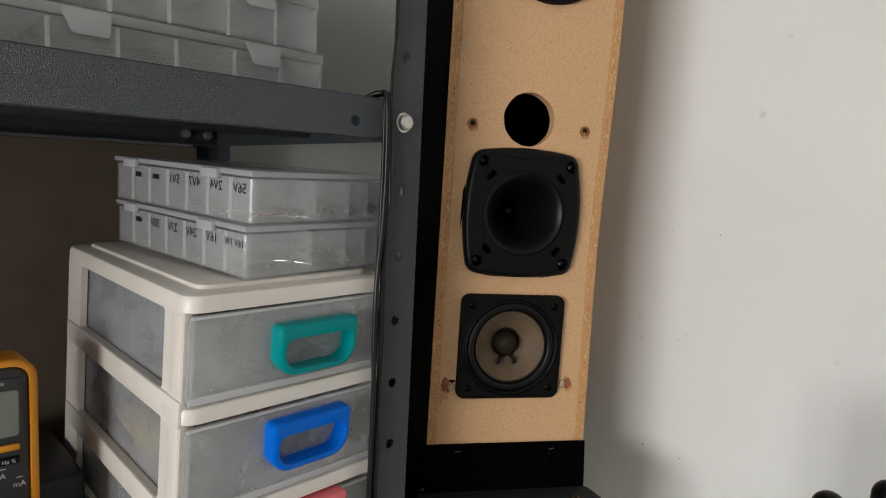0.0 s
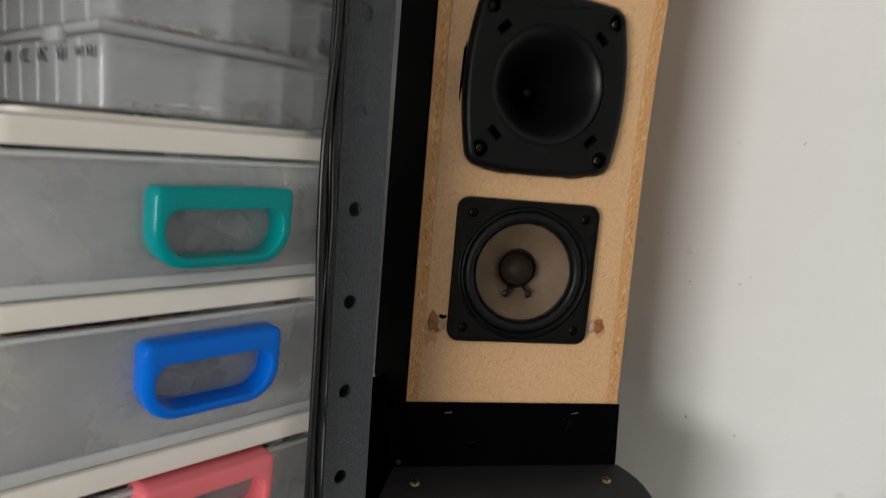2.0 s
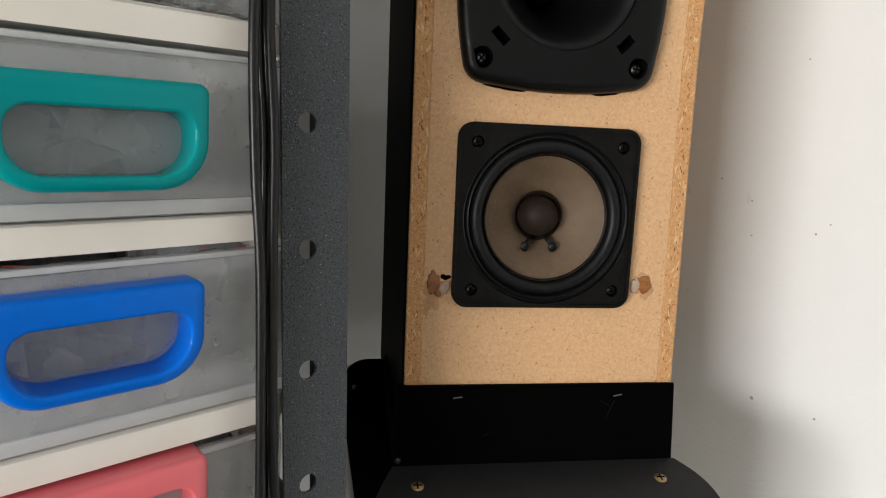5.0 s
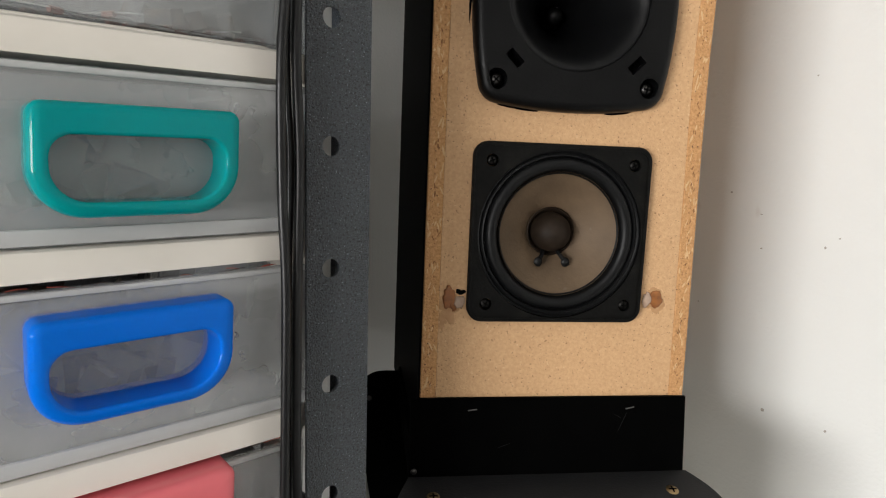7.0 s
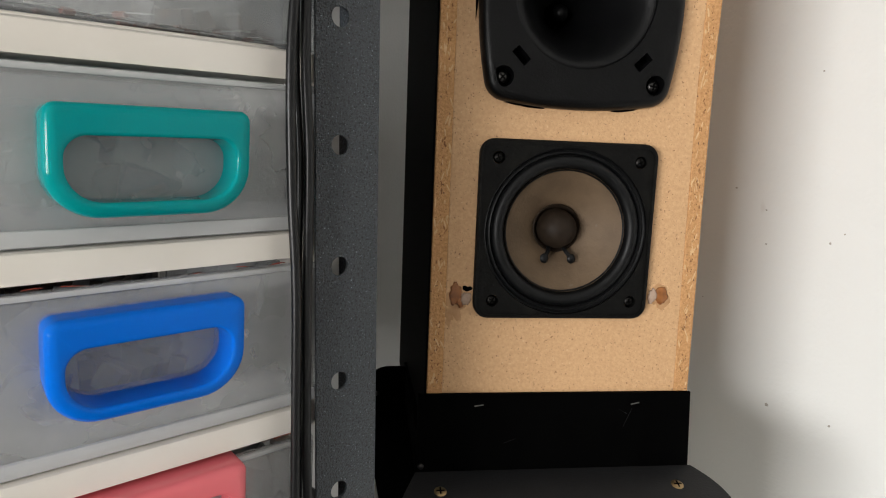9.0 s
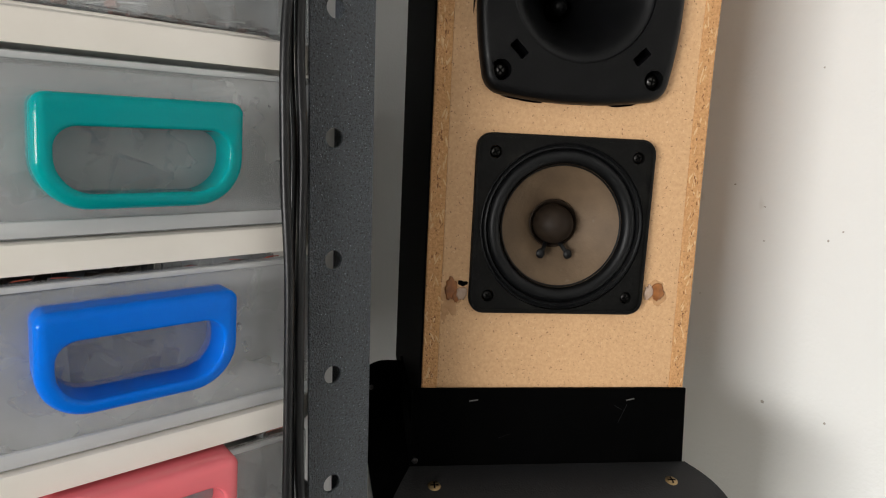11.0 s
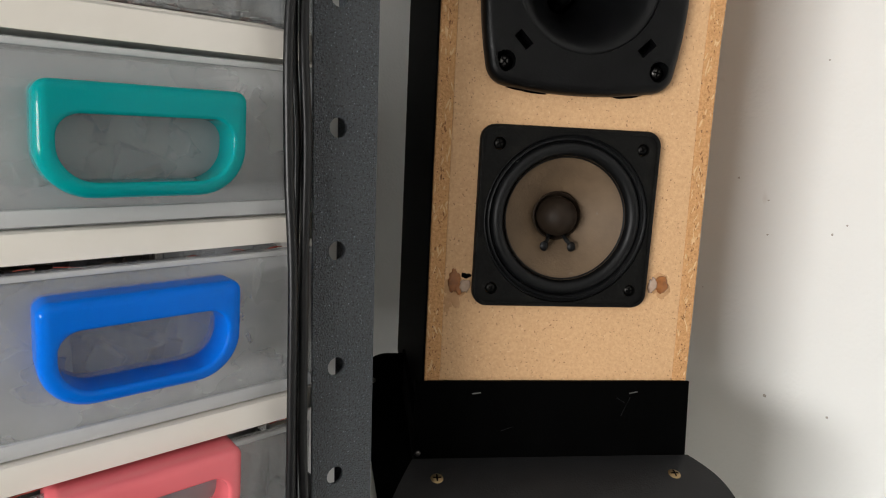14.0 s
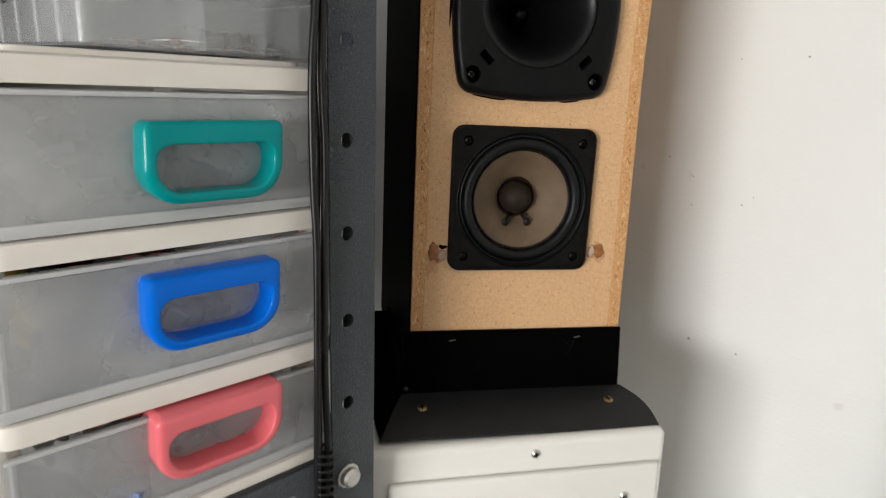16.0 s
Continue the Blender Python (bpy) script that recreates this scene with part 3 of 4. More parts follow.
def component_box(m, level, label):
    bx = thing("component_box", m, label, "storage box", "component boxes")
    L, Wd, Hh, w = 0.2050, 0.132, 0.0368, 0.0013
    body = plate(rrect(0, Wd, 0, L, 0.006, 4), [rrect(w, Wd - w, w, L - w, 0.005, 4)], -(Hh - 0.006), -0.0014)
    bmesh.ops.rotate(body, cent=(0, 0, 0), matrix=Matrix.Rotation(radians(90), 3, "X"), verts=body.verts)
    # after the turn the outline lies flat: x across, y along, z up
    bmesh.ops.scale(body, vec=(1, -1, -1), verts=body.verts)
    zs = [v.co.z for v in body.verts]
    bmesh.ops.translate(body, vec=(0, -min(v.co.y for v in body.verts), 0.0014 - min(zs)), verts=body.verts)
    part("tray", body, M_CLEAR, bx)
    part("base", rbox(0.001, Wd - 0.001, 0.001, L - 0.001, 0, 0.0014, 0.0005), M_CLEAR, bx)
    lid = rbox(-0.001, Wd + 0.001, -0.001, L + 0.001, Hh - 0.0048, Hh, 0.0020, 2)
    part("lid", lid, M_LID, bx, "frosted plastic lid")
    dv = L / 7
    for k in range(1, 7):
        part("divider", rbox(w, 0.055, dv * k - 0.0007, dv * k + 0.0007, 0.0015, Hh - 0.0065), M_CLEAR, bx, smooth=0)
        part("divider_edge", rbox(w + 0.0001, w + 0.0016, dv * k - 0.0016, dv * k + 0.0016, 0.0015, Hh - 0.0065, 0.0004, 1), M_SEAM, bx, smooth=0)
    part("divider", rbox(0.055, 0.0563, w, L - w, 0.0015, Hh - 0.0065), M_CLEAR, bx, smooth=0)
    for xk in (0.088, 0.108):
        part("divider", rbox(xk, xk + 0.0013, w, L - w, 0.0015, Hh - 0.0065), M_CLEAR, bx, smooth=0)
    for yk in (0.049, 0.171):
        part("latch", rbox(-0.0042, 0.0004, yk - 0.011, yk + 0.011, Hh - 0.0085, Hh - 0.0010, 0.0018, 2), M_LID, bx, "frosted plastic clasp")
    for k in range(7):
        yk = L - dv * (k + 0.5)
        body_txt = TXTS[level][k]
        if body_txt:
            # written from the inside, so that it reads mirrored from here
            mm = Matrix.Translation((-0.0002, yk, 0.0235)) @ Matrix(((0, 0, -1, 0), (1, 0, 0, 0), (0, 1, 0, 0), (0, 0, 0, 1)))
            writing("marker_label", body_txt, 0.0100 if len(body_txt) < 5 else 0.0074, M_INK, bx, mm)
        elif body_txt is None and (k or level):
            part("marker_label", rbox(-0.0003, -0.0001, yk - 0.0050, yk + 0.0050, 0.0215, 0.0255), M_INK, bx, smooth=0)
    rnd = random.Random(70 + level)
    leads, bodies = bmesh.new(), bmesh.new()
    for k in range(46):
        x, y = rnd.uniform(0.01, Wd - 0.01), rnd.uniform(0.006, 0.05 if k < 34 else L - 0.01)
        a, z = rnd.uniform(0, 6.28), rnd.uniform(0.0022, 0.0055)
        l = rnd.uniform(0.008, 0.016)
        dx, dy = math.cos(a), math.sin(a)
        x, y = min(max(x, 0.02), Wd - 0.02), max(y, 0.019)
        tube([(x - dx * l, y - dy * l, z), (x, y, z + 0.0008), (x + dx * l, y + dy * l, z)], 0.00035, 4, leads, 2)
        tube([(x - dx * 0.0025, y - dy * 0.0025, z), (x + dx * 0.0025, y + dy * 0.0025, z)], 0.0013, 6, bodies, 1)
    tagged(part("component_leads", leads, M_LEAD, bx), kind="stuff")
    tagged(part("component_bodies", bodies, M_RED, bx), kind="stuff")
    bits(bx, "dark_components", M_PART, 26, 0.05, 0.12, 0.010, 0.07, 0.002, 0.008, 88 + level, 0.8)
    return bx


component_box(pose(0.2875, 0.4520, UNIT_Z + 0.2275, 2.4, 0, 10.0), 0, "clear plastic compartment box with marker labels, under another")
component_box(pose(0.2920, 0.4525, UNIT_Z + 0.2275 + 0.0372, 2.5, 0, 11.5), 1, "clear plastic compartment box with marker labels, on top")

# ---- compartment organisers on the upper shelf ----
for k in range(3):
    OH, OW, OD = 0.0460, 0.36, 0.22
    og = thing("organiser_case", RACK @ pose(0.001 - (0.004 if k == 1 else 0), 0.110 + 0.002 * k, 1.4400 + k * (OH + 0.0003)),
               "clear plastic compartment organiser case in a stack", "storage box", "organiser cases")
    part("base", rbox(-OW, 0, 0, OD, 0, 0.0015, 0.0006), M_CLEAR, og)
    part("tray", open_box(-OW, 0, 0, OD, 0.0016, OH - 0.008, 0.0014), M_CLEAR, og, smooth=0)
    part("lid", rbox(-OW - 0.001, 0.001, -0.0015, OD, OH - 0.0078, OH, 0.0012), M_LID, og, "frosted plastic lid")
    for xd in (-0.0392, -0.0806, -0.1264, -0.1669, -0.2095, -0.2520, -0.2945, -0.33):
        part("divider", rbox(xd - 0.0009, xd + 0.0009, 0.0016, OD - 0.0016, 0.0016, OH - 0.009), M_CLEAR, og, smooth=0)
        part("divider_edge", rbox(xd - 0.0014, xd + 0.0014, 0.0015, 0.0032, 0.0016, OH - 0.009, 0.0004, 1), M_SEAM, og, smooth=0)
    for xa in (-0.0730, -0.2030, -0.3200):
        bm = plate([(xa, OH - 0.002), (xa + 0.006, OH - 0.0165), (xa + 0.0085, OH - 0.0180), (xa + 0.0285, OH - 0.0180), (xa + 0.0300, OH - 0.0165), (xa + 0.031, OH - 0.002)], [], -0.0034, -0.0016, chamfer=0.0005)
        part("latch", bm, M_LID, og, "frosted plastic clasp")
    if k == 1:
        part("wire_offcut", tube([(-0.115, 0.03, 0.004), (-0.095, 0.02, 0.005), (-0.078, 0.024, 0.010), (-0.070, 0.03, 0.013), (-0.082, 0.032, 0.009), (-0.1, 0.03, 0.004)], 0.0009, 6), M_CABLE, og)

# sheet added before the back wall; its brown colour stands in for shade
bb = part("backing_board", rbox(-0.80, -0.012, 0, 0.004, 0, 0.326, 0.0008, 1), M_SHADE, None, smooth=0)
bb.matrix_world = RACK @ pose(0, 0.345, 1.0804)
tagged(bb, "added brown sheet standing in for the shaded wall behind the boxes", "board")

bc = part("black_case", rbox(-0.345, -0.176, 0.185, 0.320, 0, 0.046, 0.004, 3), M_METER, None)
bc.matrix_world = RACK @ pose(0, 0, 1.0804)
tagged(bc, "low black case lying behind the multimeter", "case")

# ---- multimeter ----
mt = thing("multimeter", RACK @ pose(-0.2620, 0.140, 1.0806, -3, 1.5, 0) @ Matrix.Scale(0.945, 4), "digital multimeter in an orange rubber holster", "multimeter")
part("holster", plate(rrect(-0.0460, 0.0460, 0, 0.1720, (0.010, 0.010, 0.016, 0.016), 8), [rrect(-0.0405, 0.0405, 0.006, 0.1665, 0.012, 8)], -0.0040, 0.036, chamfer=0.0030), M_ORANGE, mt, "orange rubber holster", smooth=50)
part("body", plate(rrect(-0.0404, 0.0404, 0.0065, 0.1660, 0.012, 8), [], -0.0010, 0.034, chamfer=0.0025), M_METER, mt, "dark grey meter face", smooth=50)
part("screen_bezel", plate(rrect(-0.0370, 0.0370, 0.108, 0.1575, 0.004, 4), [rrect(-0.0335, 0.0335, 0.1125, 0.1480, 0.003, 4)], -0.0022, -0.0011, chamfer=0.0004), M_METER, mt)
part("screen", rbox(-0.0334, 0.0334, -0.0016, -0.0011, 0.1126, 0.1479), M_LCD, mt, "grey liquid crystal screen", smooth=0)
for bxk in (-0.023, 0.0, 0.026):
    part("button", rbox(bxk - 0.0075, bxk + 0.0075, -0.0040, -0.0011, 0.1020, 0.1072, 0.0012), M_ORANGE if bxk > 0.02 else M_METER, mt, "orange button" if bxk > 0.02 else "")
    part("button", rbox(bxk - 0.0075, bxk + 0.0075, -0.0040, -0.0011, 0.0915, 0.0972, 0.0012), M_PLAS, mt)
part("dial", revolve([(0, -0.012), (0.017, -0.0115), (0.0205, -0.009), (0.0215, -0.0011)], 0, 0.052, 40), M_PLAS, mt)
FACE = pose(0, 0, 0, 90, 0, 0)
writing("print", "Hz %", 0.0042, M_TXT, mt, pose(0.0260, -0.0042, 0.0943) @ FACE)
writing("print", "mA", 0.0058, M_TXT, mt, pose(0.0330, -0.0013, 0.0745) @ FACE)
writing("print", "A", 0.0058, M_TXT, mt, pose(0.0225, -0.0013, 0.0830) @ FACE)
writing("print", "METER", 0.0030, M_TXT, mt, pose(0.0200, -0.0024, 0.1535) @ FACE)
for zz, xx in ((0.0885, 0.0225), (0.0800, 0.0330)):
    part("print", rbox(xx - 0.002, xx + 0.002, -0.0014, -0.0011, zz - 0.0003, zz + 0.0003), M_TXT, mt, smooth=0)

# ---- speaker ----
spk = thing("tower_speaker", SPK, "home-made wooden tower speaker with bare tan front and black sides", "loudspeaker")
HW, HR, HT, DEP, ET = 0.0815, 0.0830, 0.66, 0.20, 0.0095
WX, WZ, TX, TZ, PX, PZ, BX, BZ = -0.0039, 0.0990, -0.0024, 0.2300, -0.0014, 0.3190, 0.0120, 0.4860
port = [(PX + (0.0252 + 0.0006 * noise.noise(Vector((3 * math.cos(a), 3 * math.sin(a), 1)))) * math.cos(a), PZ + (0.0252 + 0.0006 * noise.noise(Vector((3 * math.cos(a), 3 * math.sin(a), 1)))) * math.sin(a)) for a in [2 * math.pi * k / 48 for k in range(48)]]
EDGE = ((0.0, 0.0830), (0.05, 0.0822), (0.10, 0.0812), (0.15, 0.0803), (0.20, 0.0798), (0.25, 0.0806), (0.30, 0.0822), (0.35, 0.0838), (0.40, 0.0847), (0.50, 0.0852), (HT, 0.0854))
front = plate([(-HW + ET, 0)] + [(x - ET, z) for z, x in EDGE] + [(-HW + ET, HT)],
              [port, circle(WX, WZ, 0.0455, 40), circle(TX, TZ, 0.0440, 40), circle(BX, BZ, 0.054, 40)], 0.0004, 0.0124)
part("front_board", front, M_BOARD, spk, "tan hardboard front with drilled round port", smooth=20)
for sg in (-1, 1):
    a, b = (-HW, -HW + ET - 0.0001) if sg < 0 else (HR - ET + 0.0001, HR)
    edge = [(a, 0), (b, 0), (b, HT), (a, HT)] if sg < 0 else [(x, z) for z, x in EDGE] + [(x - ET + 0.0001, z) for z, x in EDGE[::-1]]
    part("side_panel", plate(edge, [], 0, DEP, chamfer=0.0007), M_CHIP, spk, "raw chipboard edge", smooth=20)
    a, b = -HW - 0.0012, -HW - 0.0001
    if sg < 0:
        skin = rbox(a, b, 0.0008, DEP, -0.05, HT)
        for v in skin.verts:
            v.co.x -= 0.0036 * v.co.y / DEP
        part("side_veneer", skin, M_BLKLAM, spk, "black laminate side", smooth=0)
# crumbled core of the chipboard edges
M_CRUMB = mat("crumbled_chip", (0.30, 0.14, 0.052), 0.9, col2=(0.17, 0.072, 0.026), scale=400)
M_FLAKE = mat("pale_wood_flake", (0.68, 0.46, 0.25), 0.7, col2=(0.56, 0.35, 0.17), scale=300)
rnd = random.Random(17)
for sg in (-1, 1):
    for nm, mt_, n, spread, wd, ht in (("edge_crumble", M_CRUMB, 110, 0.0011, 0.00035, 0.0010), ("edge_flaking", M_FLAKE, 120, 0.0026, 0.00045, 0.0022)):
        bm = bmesh.new()
        for k in range(n):
            z = rnd.uniform(0.004, 0.45)
            right = next(xa + (xb - xa) * (z - za) / (zb - za) for (za, xa), (zb, xb) in zip(EDGE, EDGE[1:]) if za <= z <= zb)
            x = (right - 0.0048 if sg > 0 else -HW + 0.0050) + rnd.gauss(0, spread)
            x = min(max(x, right - ET + 0.0012), right - 0.0012) if sg > 0 else min(max(x, -HW + 0.0012), -HW + ET - 0.0012)
            w, h = wd * rnd.uniform(0.5, 1.6), ht * rnd.uniform(0.4, 1.6)
            r = bmesh.ops.create_icosphere(bm, subdivisions=1, radius=1)
            bmesh.ops.scale(bm, vec=(w, 0.00018, h), verts=r["verts"])
            bmesh.ops.rotate(bm, cent=(0, 0, 0), matrix=Matrix.Rotation(rnd.uniform(-0.5, 0.5), 3, "Y"), verts=r["verts"])
            bmesh.ops.translate(bm, vec=(x, 0.0, z), verts=r["verts"])
        tagged(part(nm, bm, mt_, spk), kind="stuff")
part("back_panel", rbox(-HW + ET, HW - ET, DEP - 0.012, DEP, 0, HT), M_VOID, spk, smooth=0)
part("bottom_panel", rbox(-HW + 0.001, HW - 0.001, 0.003, DEP, -0.05, -0.0002), M_VOID, spk, smooth=0)
part("top_panel", rbox(-HW + ET, HW - ET, 0.0126, DEP - 0.0121, HT - 0.012, HT), M_VOID, spk, smooth=0)
# black sheet added across the cabinet so the openings look dark
part("inner_lining", rbox(-HW + ET + 0.0002, HW - ET - 0.0002, 0.075, 0.078, 0, HT - 0.013), M_VOID, spk, smooth=0)

# woofer
wo = part("woofer", plate(rrect(WX - 0.0525, WX + 0.0525, WZ - 0.0518, WZ + 0.0518, 0.0085, 6),
                          [circle(WX, WZ - 0.0004, 0.0487, 64)] + [circle(WX + sx * 0.0418, WZ + sz * 0.0412, 0.0036, 12) for sx in (-1, 1) for sz in (-1, 1)], -0.0042, 0.0003, chamfer=0.0012),
          M_FRAME, spk, "square black woofer frame with grey dust", smooth=40)
part("frame_rim", plate(rrect(WX - 0.0515, WX + 0.0515, WZ - 0.0508, WZ + 0.0508, 0.0078, 6), [rrect(WX - 0.0500, WX + 0.0500, WZ - 0.0493, WZ + 0.0493, 0.0066, 6)], -0.0049, -0.0040, chamfer=0.0004), M_FRAME, wo)
for sx in (-1, 1):
    for sz in (-1, 1):
        screw("screw", wo, WX + sx * 0.0418, -0.0022, WZ + sz * 0.0412, 0.0031, M_STEELD, label="dull cross-head screw")
prof = [(0.0489, -0.0010), (0.0486, -0.0034), (0.0478, -0.0037), (0.0472, -0.0024), (0.0466, -0.0022), (0.0460, -0.0034), (0.0452, -0.0036), (0.0446, -0.0024), (0.0442, -0.0014)]
prof += [(0.0405 + 0.0036 * math.cos(math.pi * k / 12), -0.0014 - 0.0036 * math.sin(math.pi * k / 12)) for k in range(13)] + [(0.0366, -0.0002), (0.0362, -0.0010), (0.0357, -0.0016)] + [(0.0350, -0.0008)]
part("surround", revolve(prof, WX, WZ, 72), M_RUBBER, wo, "black rubber surround", smooth=60)
cone = [(0.0362, -0.0012)] + [(0.0358 - 0.0248 * t, -0.0010 + 0.0215 * (t ** 0.9)) for t in [k / 10 for k in range(1, 11)]]
part("cone", revolve(cone, WX, WZ, 72), M_CONE, wo, "brown grey paper cone", smooth=60)
# narrow dark ring between cone and cap
ring = [(0.0148, 0.0156), (0.0142, 0.0150), (0.0132, 0.0158), (0.0118, 0.0188)]
part("glue_ring", revolve(ring, WX, WZ, 48), M_CAP, wo, "dark ring round the cap", smooth=60)
cap = [(0.0, 0.0023)] + [(0.0119 * math.sin(a), 0.0145 - 0.0122 * math.cos(a)) for a in [math.pi / 2 * k / 8 for k in range(1, 9)]] + [(0.0119, 0.0200)]
part("dust_cap", revolve(cap, WX, WZ - 0.0003, 40), M_CAP, wo, "dark domed dust cap", smooth=60)
for sg in (-1, 1):
    part("lead_wire", tube([(WX + sg * 0.0040, 0.0150, WZ - 0.0108), (WX + sg * 0.0058, 0.0112, WZ - 0.0140), (WX + sg * 0.0080, 0.0095, WZ - 0.0170)], 0.0013, 8), M_RUBBER, wo)
    part("lead_solder", blob(WX + sg * 0.0084, 0.0090, WZ - 0.0178, 0.0027, 0.0018, 0.0031, 3 + sg, amp=0.15), M_RUBBER, wo, "black sealing drop")


def barrel(w, h, cr, bw, bh, top_w=None):
    """Rounded outline with bulging sides, a little wider at the top corners."""
    pts, tw = [], top_w or w
    corners = [(-w, -h), (w, -h), (tw, h), (-tw, h)]
    for i, (x, z) in enumerate(corners):
        sx, sz = (1 if x > 0 else -1), (1 if z > 0 else -1)
        a0 = {(-1, -1): 190, (1, -1): 280, (1, 1): 10, (-1, 1): 100}[(sx, sz)]
        for k in range(7):
            a = radians(a0 + 70 * k / 6)
            pts.append((x - sx * cr + cr * math.cos(a), z - sz * cr + cr * math.sin(a)))
        nx, nz = corners[(i + 1) % 4]
        last = pts[-1]
        nsx, nsz = (1 if nx > 0 else -1), (1 if nz > 0 else -1)
        na = radians({(-1, -1): 190, (1, -1): 280, (1, 1): 10, (-1, 1): 100}[(nsx, nsz)])
        nxt = (nx - nsx * cr + cr * math.cos(na), nz - nsz * cr + cr * math.sin(na))
        hor = i in (0, 2)
        for k in range(1, 10):
            t = k / 10
            q = 4 * t * (1 - t)
            bx = 0 if hor else (1 if i == 1 else -1) * bw * q
            bz = (-1 if i == 0 else 1) * bh * q if hor else 0
            pts.append((last[0] + (nxt[0] - last[0]) * t + bx, last[1] + (nxt[1] - last[1]) * t + bz))
    return pts


# horn tweeter
tw_out = [(TX + x, TZ + z) for x, z in barrel(0.0535, 0.0585, 0.0125, 0.0052, 0.0035, 0.0530)]
slots = []
for ang in (45, 135, 225, 315):
    ca, sa = math.cos(radians(ang)), math.sin(radians(ang))
    ccx, ccz = TX + 0.0490 * ca, TZ + 0.0490 * sa
    slots.append([(ccx + ca * p - sa * q, ccz + sa * p + ca * q) for p, q in ((-0.0026, -0.0050), (0.0026, -0.0050), (0.0026, 0.0050), (-0.0026, 0.0050))])
SC = [(-0.0440, -0.0460), (0.0430, -0.0470), (0.0445, 0.0465), (-0.0440, 0.0480)]
tw = part("tweeter", plate(tw_out, [circle(TX, TZ, 0.0402, 56)] + slots + [circle(TX + x, TZ + z, 0.0057, 16) for x, z in SC], -0.0082, 0.0003, chamfer=0.0056, segs=5),
          M_PLAS, spk, "black moulded horn tweeter", smooth=40)
for x, z in SC:
    part("screw_seat", revolve([(0, -0.0006), (0.0060, -0.0006), (0.0060, -0.0002)], TX + x, TZ + z, 16), M_VOID, tw)
    screw("screw", tw, TX + x, -0.0038, TZ + z, 0.0034, M_STEEL, label="steel cross-head screw")
hp = [(0.0401, -0.0072), (0.0392, -0.0078)] + [(0.0385 - 0.0305 * t, -0.0076 + 0.056 * (t ** 1.4)) for t in [k / 14 for k in range(15)]]
part("horn", revolve(hp, TX, TZ, 64), M_HORN, tw, "deep black horn throat", smooth=60)
part("horn_dome", revolve([(0, 0.036), (0.0025, 0.0364), (0.0045, 0.0385), (0.0052, 0.041), (0.0054, 0.052)], TX, TZ, 32), M_HORN, tw, "small black dome in the throat", smooth=60)
part("slot_backing", plate(circle(TX, TZ, 0.0530, 40), [circle(TX, TZ, 0.0403, 40)], -0.0012, -0.0004), M_VOID, tw, smooth=0)
brow = plate([(TX - 0.030 + 0.060 * k / 16, TZ + 0.0545 + 0.0042 * math.sin(math.pi * k / 16)) for k in range(17)] + [(TX + 0.030 - 0.060 * k / 16, TZ + 0.0545 - 0.0042 * math.sin(math.pi * k / 16)) for k in range(1, 16)], [], -0.0088, -0.0074, chamfer=0.001)
part("brow", brow, M_PLAS, tw, "raised grip at the edge")
part("badge", plate(rrect(TX - 0.0115, TX + 0.0115, TZ - 0.0545, TZ - 0.0435, 0.0008, 2), [rrect(TX - 0.0112, TX + 0.0112, TZ - 0.0542, TZ - 0.0438, 0.0006, 2)], -0.0078, -0.0074), M_PLAS, tw, smooth=0)
for k in range(3):
    part("badge_mark", rbox(TX - 0.0062 + k * 0.0045, TX - 0.0030 + k * 0.0045, -0.0079, -0.0074, TZ - 0.0525, TZ - 0.0465, 0.0003, 1), M_PLAS, tw)

for x, z, w, h, tl in ((-0.029, -0.0601, 0.010, 0.0010, 6), (0.029, -0.0603, 0.008, 0.0010, -6), (-0.0586, 0.006, 0.0009, 0.018, 2), (0.0480, -0.0545, 0.0016, 0.0014, 20), (0.0575, 0.010, 0.0008, 0.014, -3)):
    part("cutout_gap", blob(0, 0, 0, w, 0.0005, h, w * 900, amp=0.5, sub=3), M_VOID, spk, "ragged dark gap of the cut-out", pose(TX + x, 0.0003, TZ + z, 0, tl, 0))

# upper driver, mostly above the view
ud = part("upper_driver", revolve([(0.0605, 0.0003), (0.0605, -0.0050), (0.0580, -0.0062), (0.0540, -0.0055), (0.0520, -0.0020)], BX, BZ, 64), M_FRAME, spk, "round black upper driver", smooth=50)
prof = [(0.0522, -0.0022)] + [(0.0470 + 0.0050 * math.cos(math.pi * k / 10), -0.0018 - 0.004 * math.sin(math.pi * k / 10)) for k in range(11)] + [(0.0415, 0.0), (0.012, 0.02), (0.0, 0.016)]
part("surround", revolve(prof, BX, BZ, 64), M_RUBBER, ud, smooth=60)

# plugs, nail, glue
for x, z in ((-0.0565, 0.3110), (0.0555, 0.3120)):
    part("screw_plug", plate(circle(x, z, 0.0052, 20), [circle(x, z + 0.0006, 0.0026, 12)], -0.0003, 0.0003, chamfer=0.0002), M_GLUE, spk, "glued wooden screw plug")
    part("screw_hole", revolve([(0, 0.0002), (0.0026, 0.0), (0.0030, -0.0004)], x, z + 0.0006, 14), M_CAP, spk)
    part("glue_smear", blob(x + 0.001, 0.0004, z - 0.0045, 0.0042, 0.0007, 0.0030, x * 50, amp=0.7), M_GLUEC, spk, "dried clear glue")
M_STAIN = mat("soaked_board", (0.50, 0.29, 0.14), 0.55, col2=(0.40, 0.21, 0.09), scale=300)
M_HOTGLUE = mat("hot_glue", (0.54, 0.40, 0.31), 0.15, col2=(0.42, 0.29, 0.21), scale=260, alpha=0.75, bump=0.4, bscale=300)


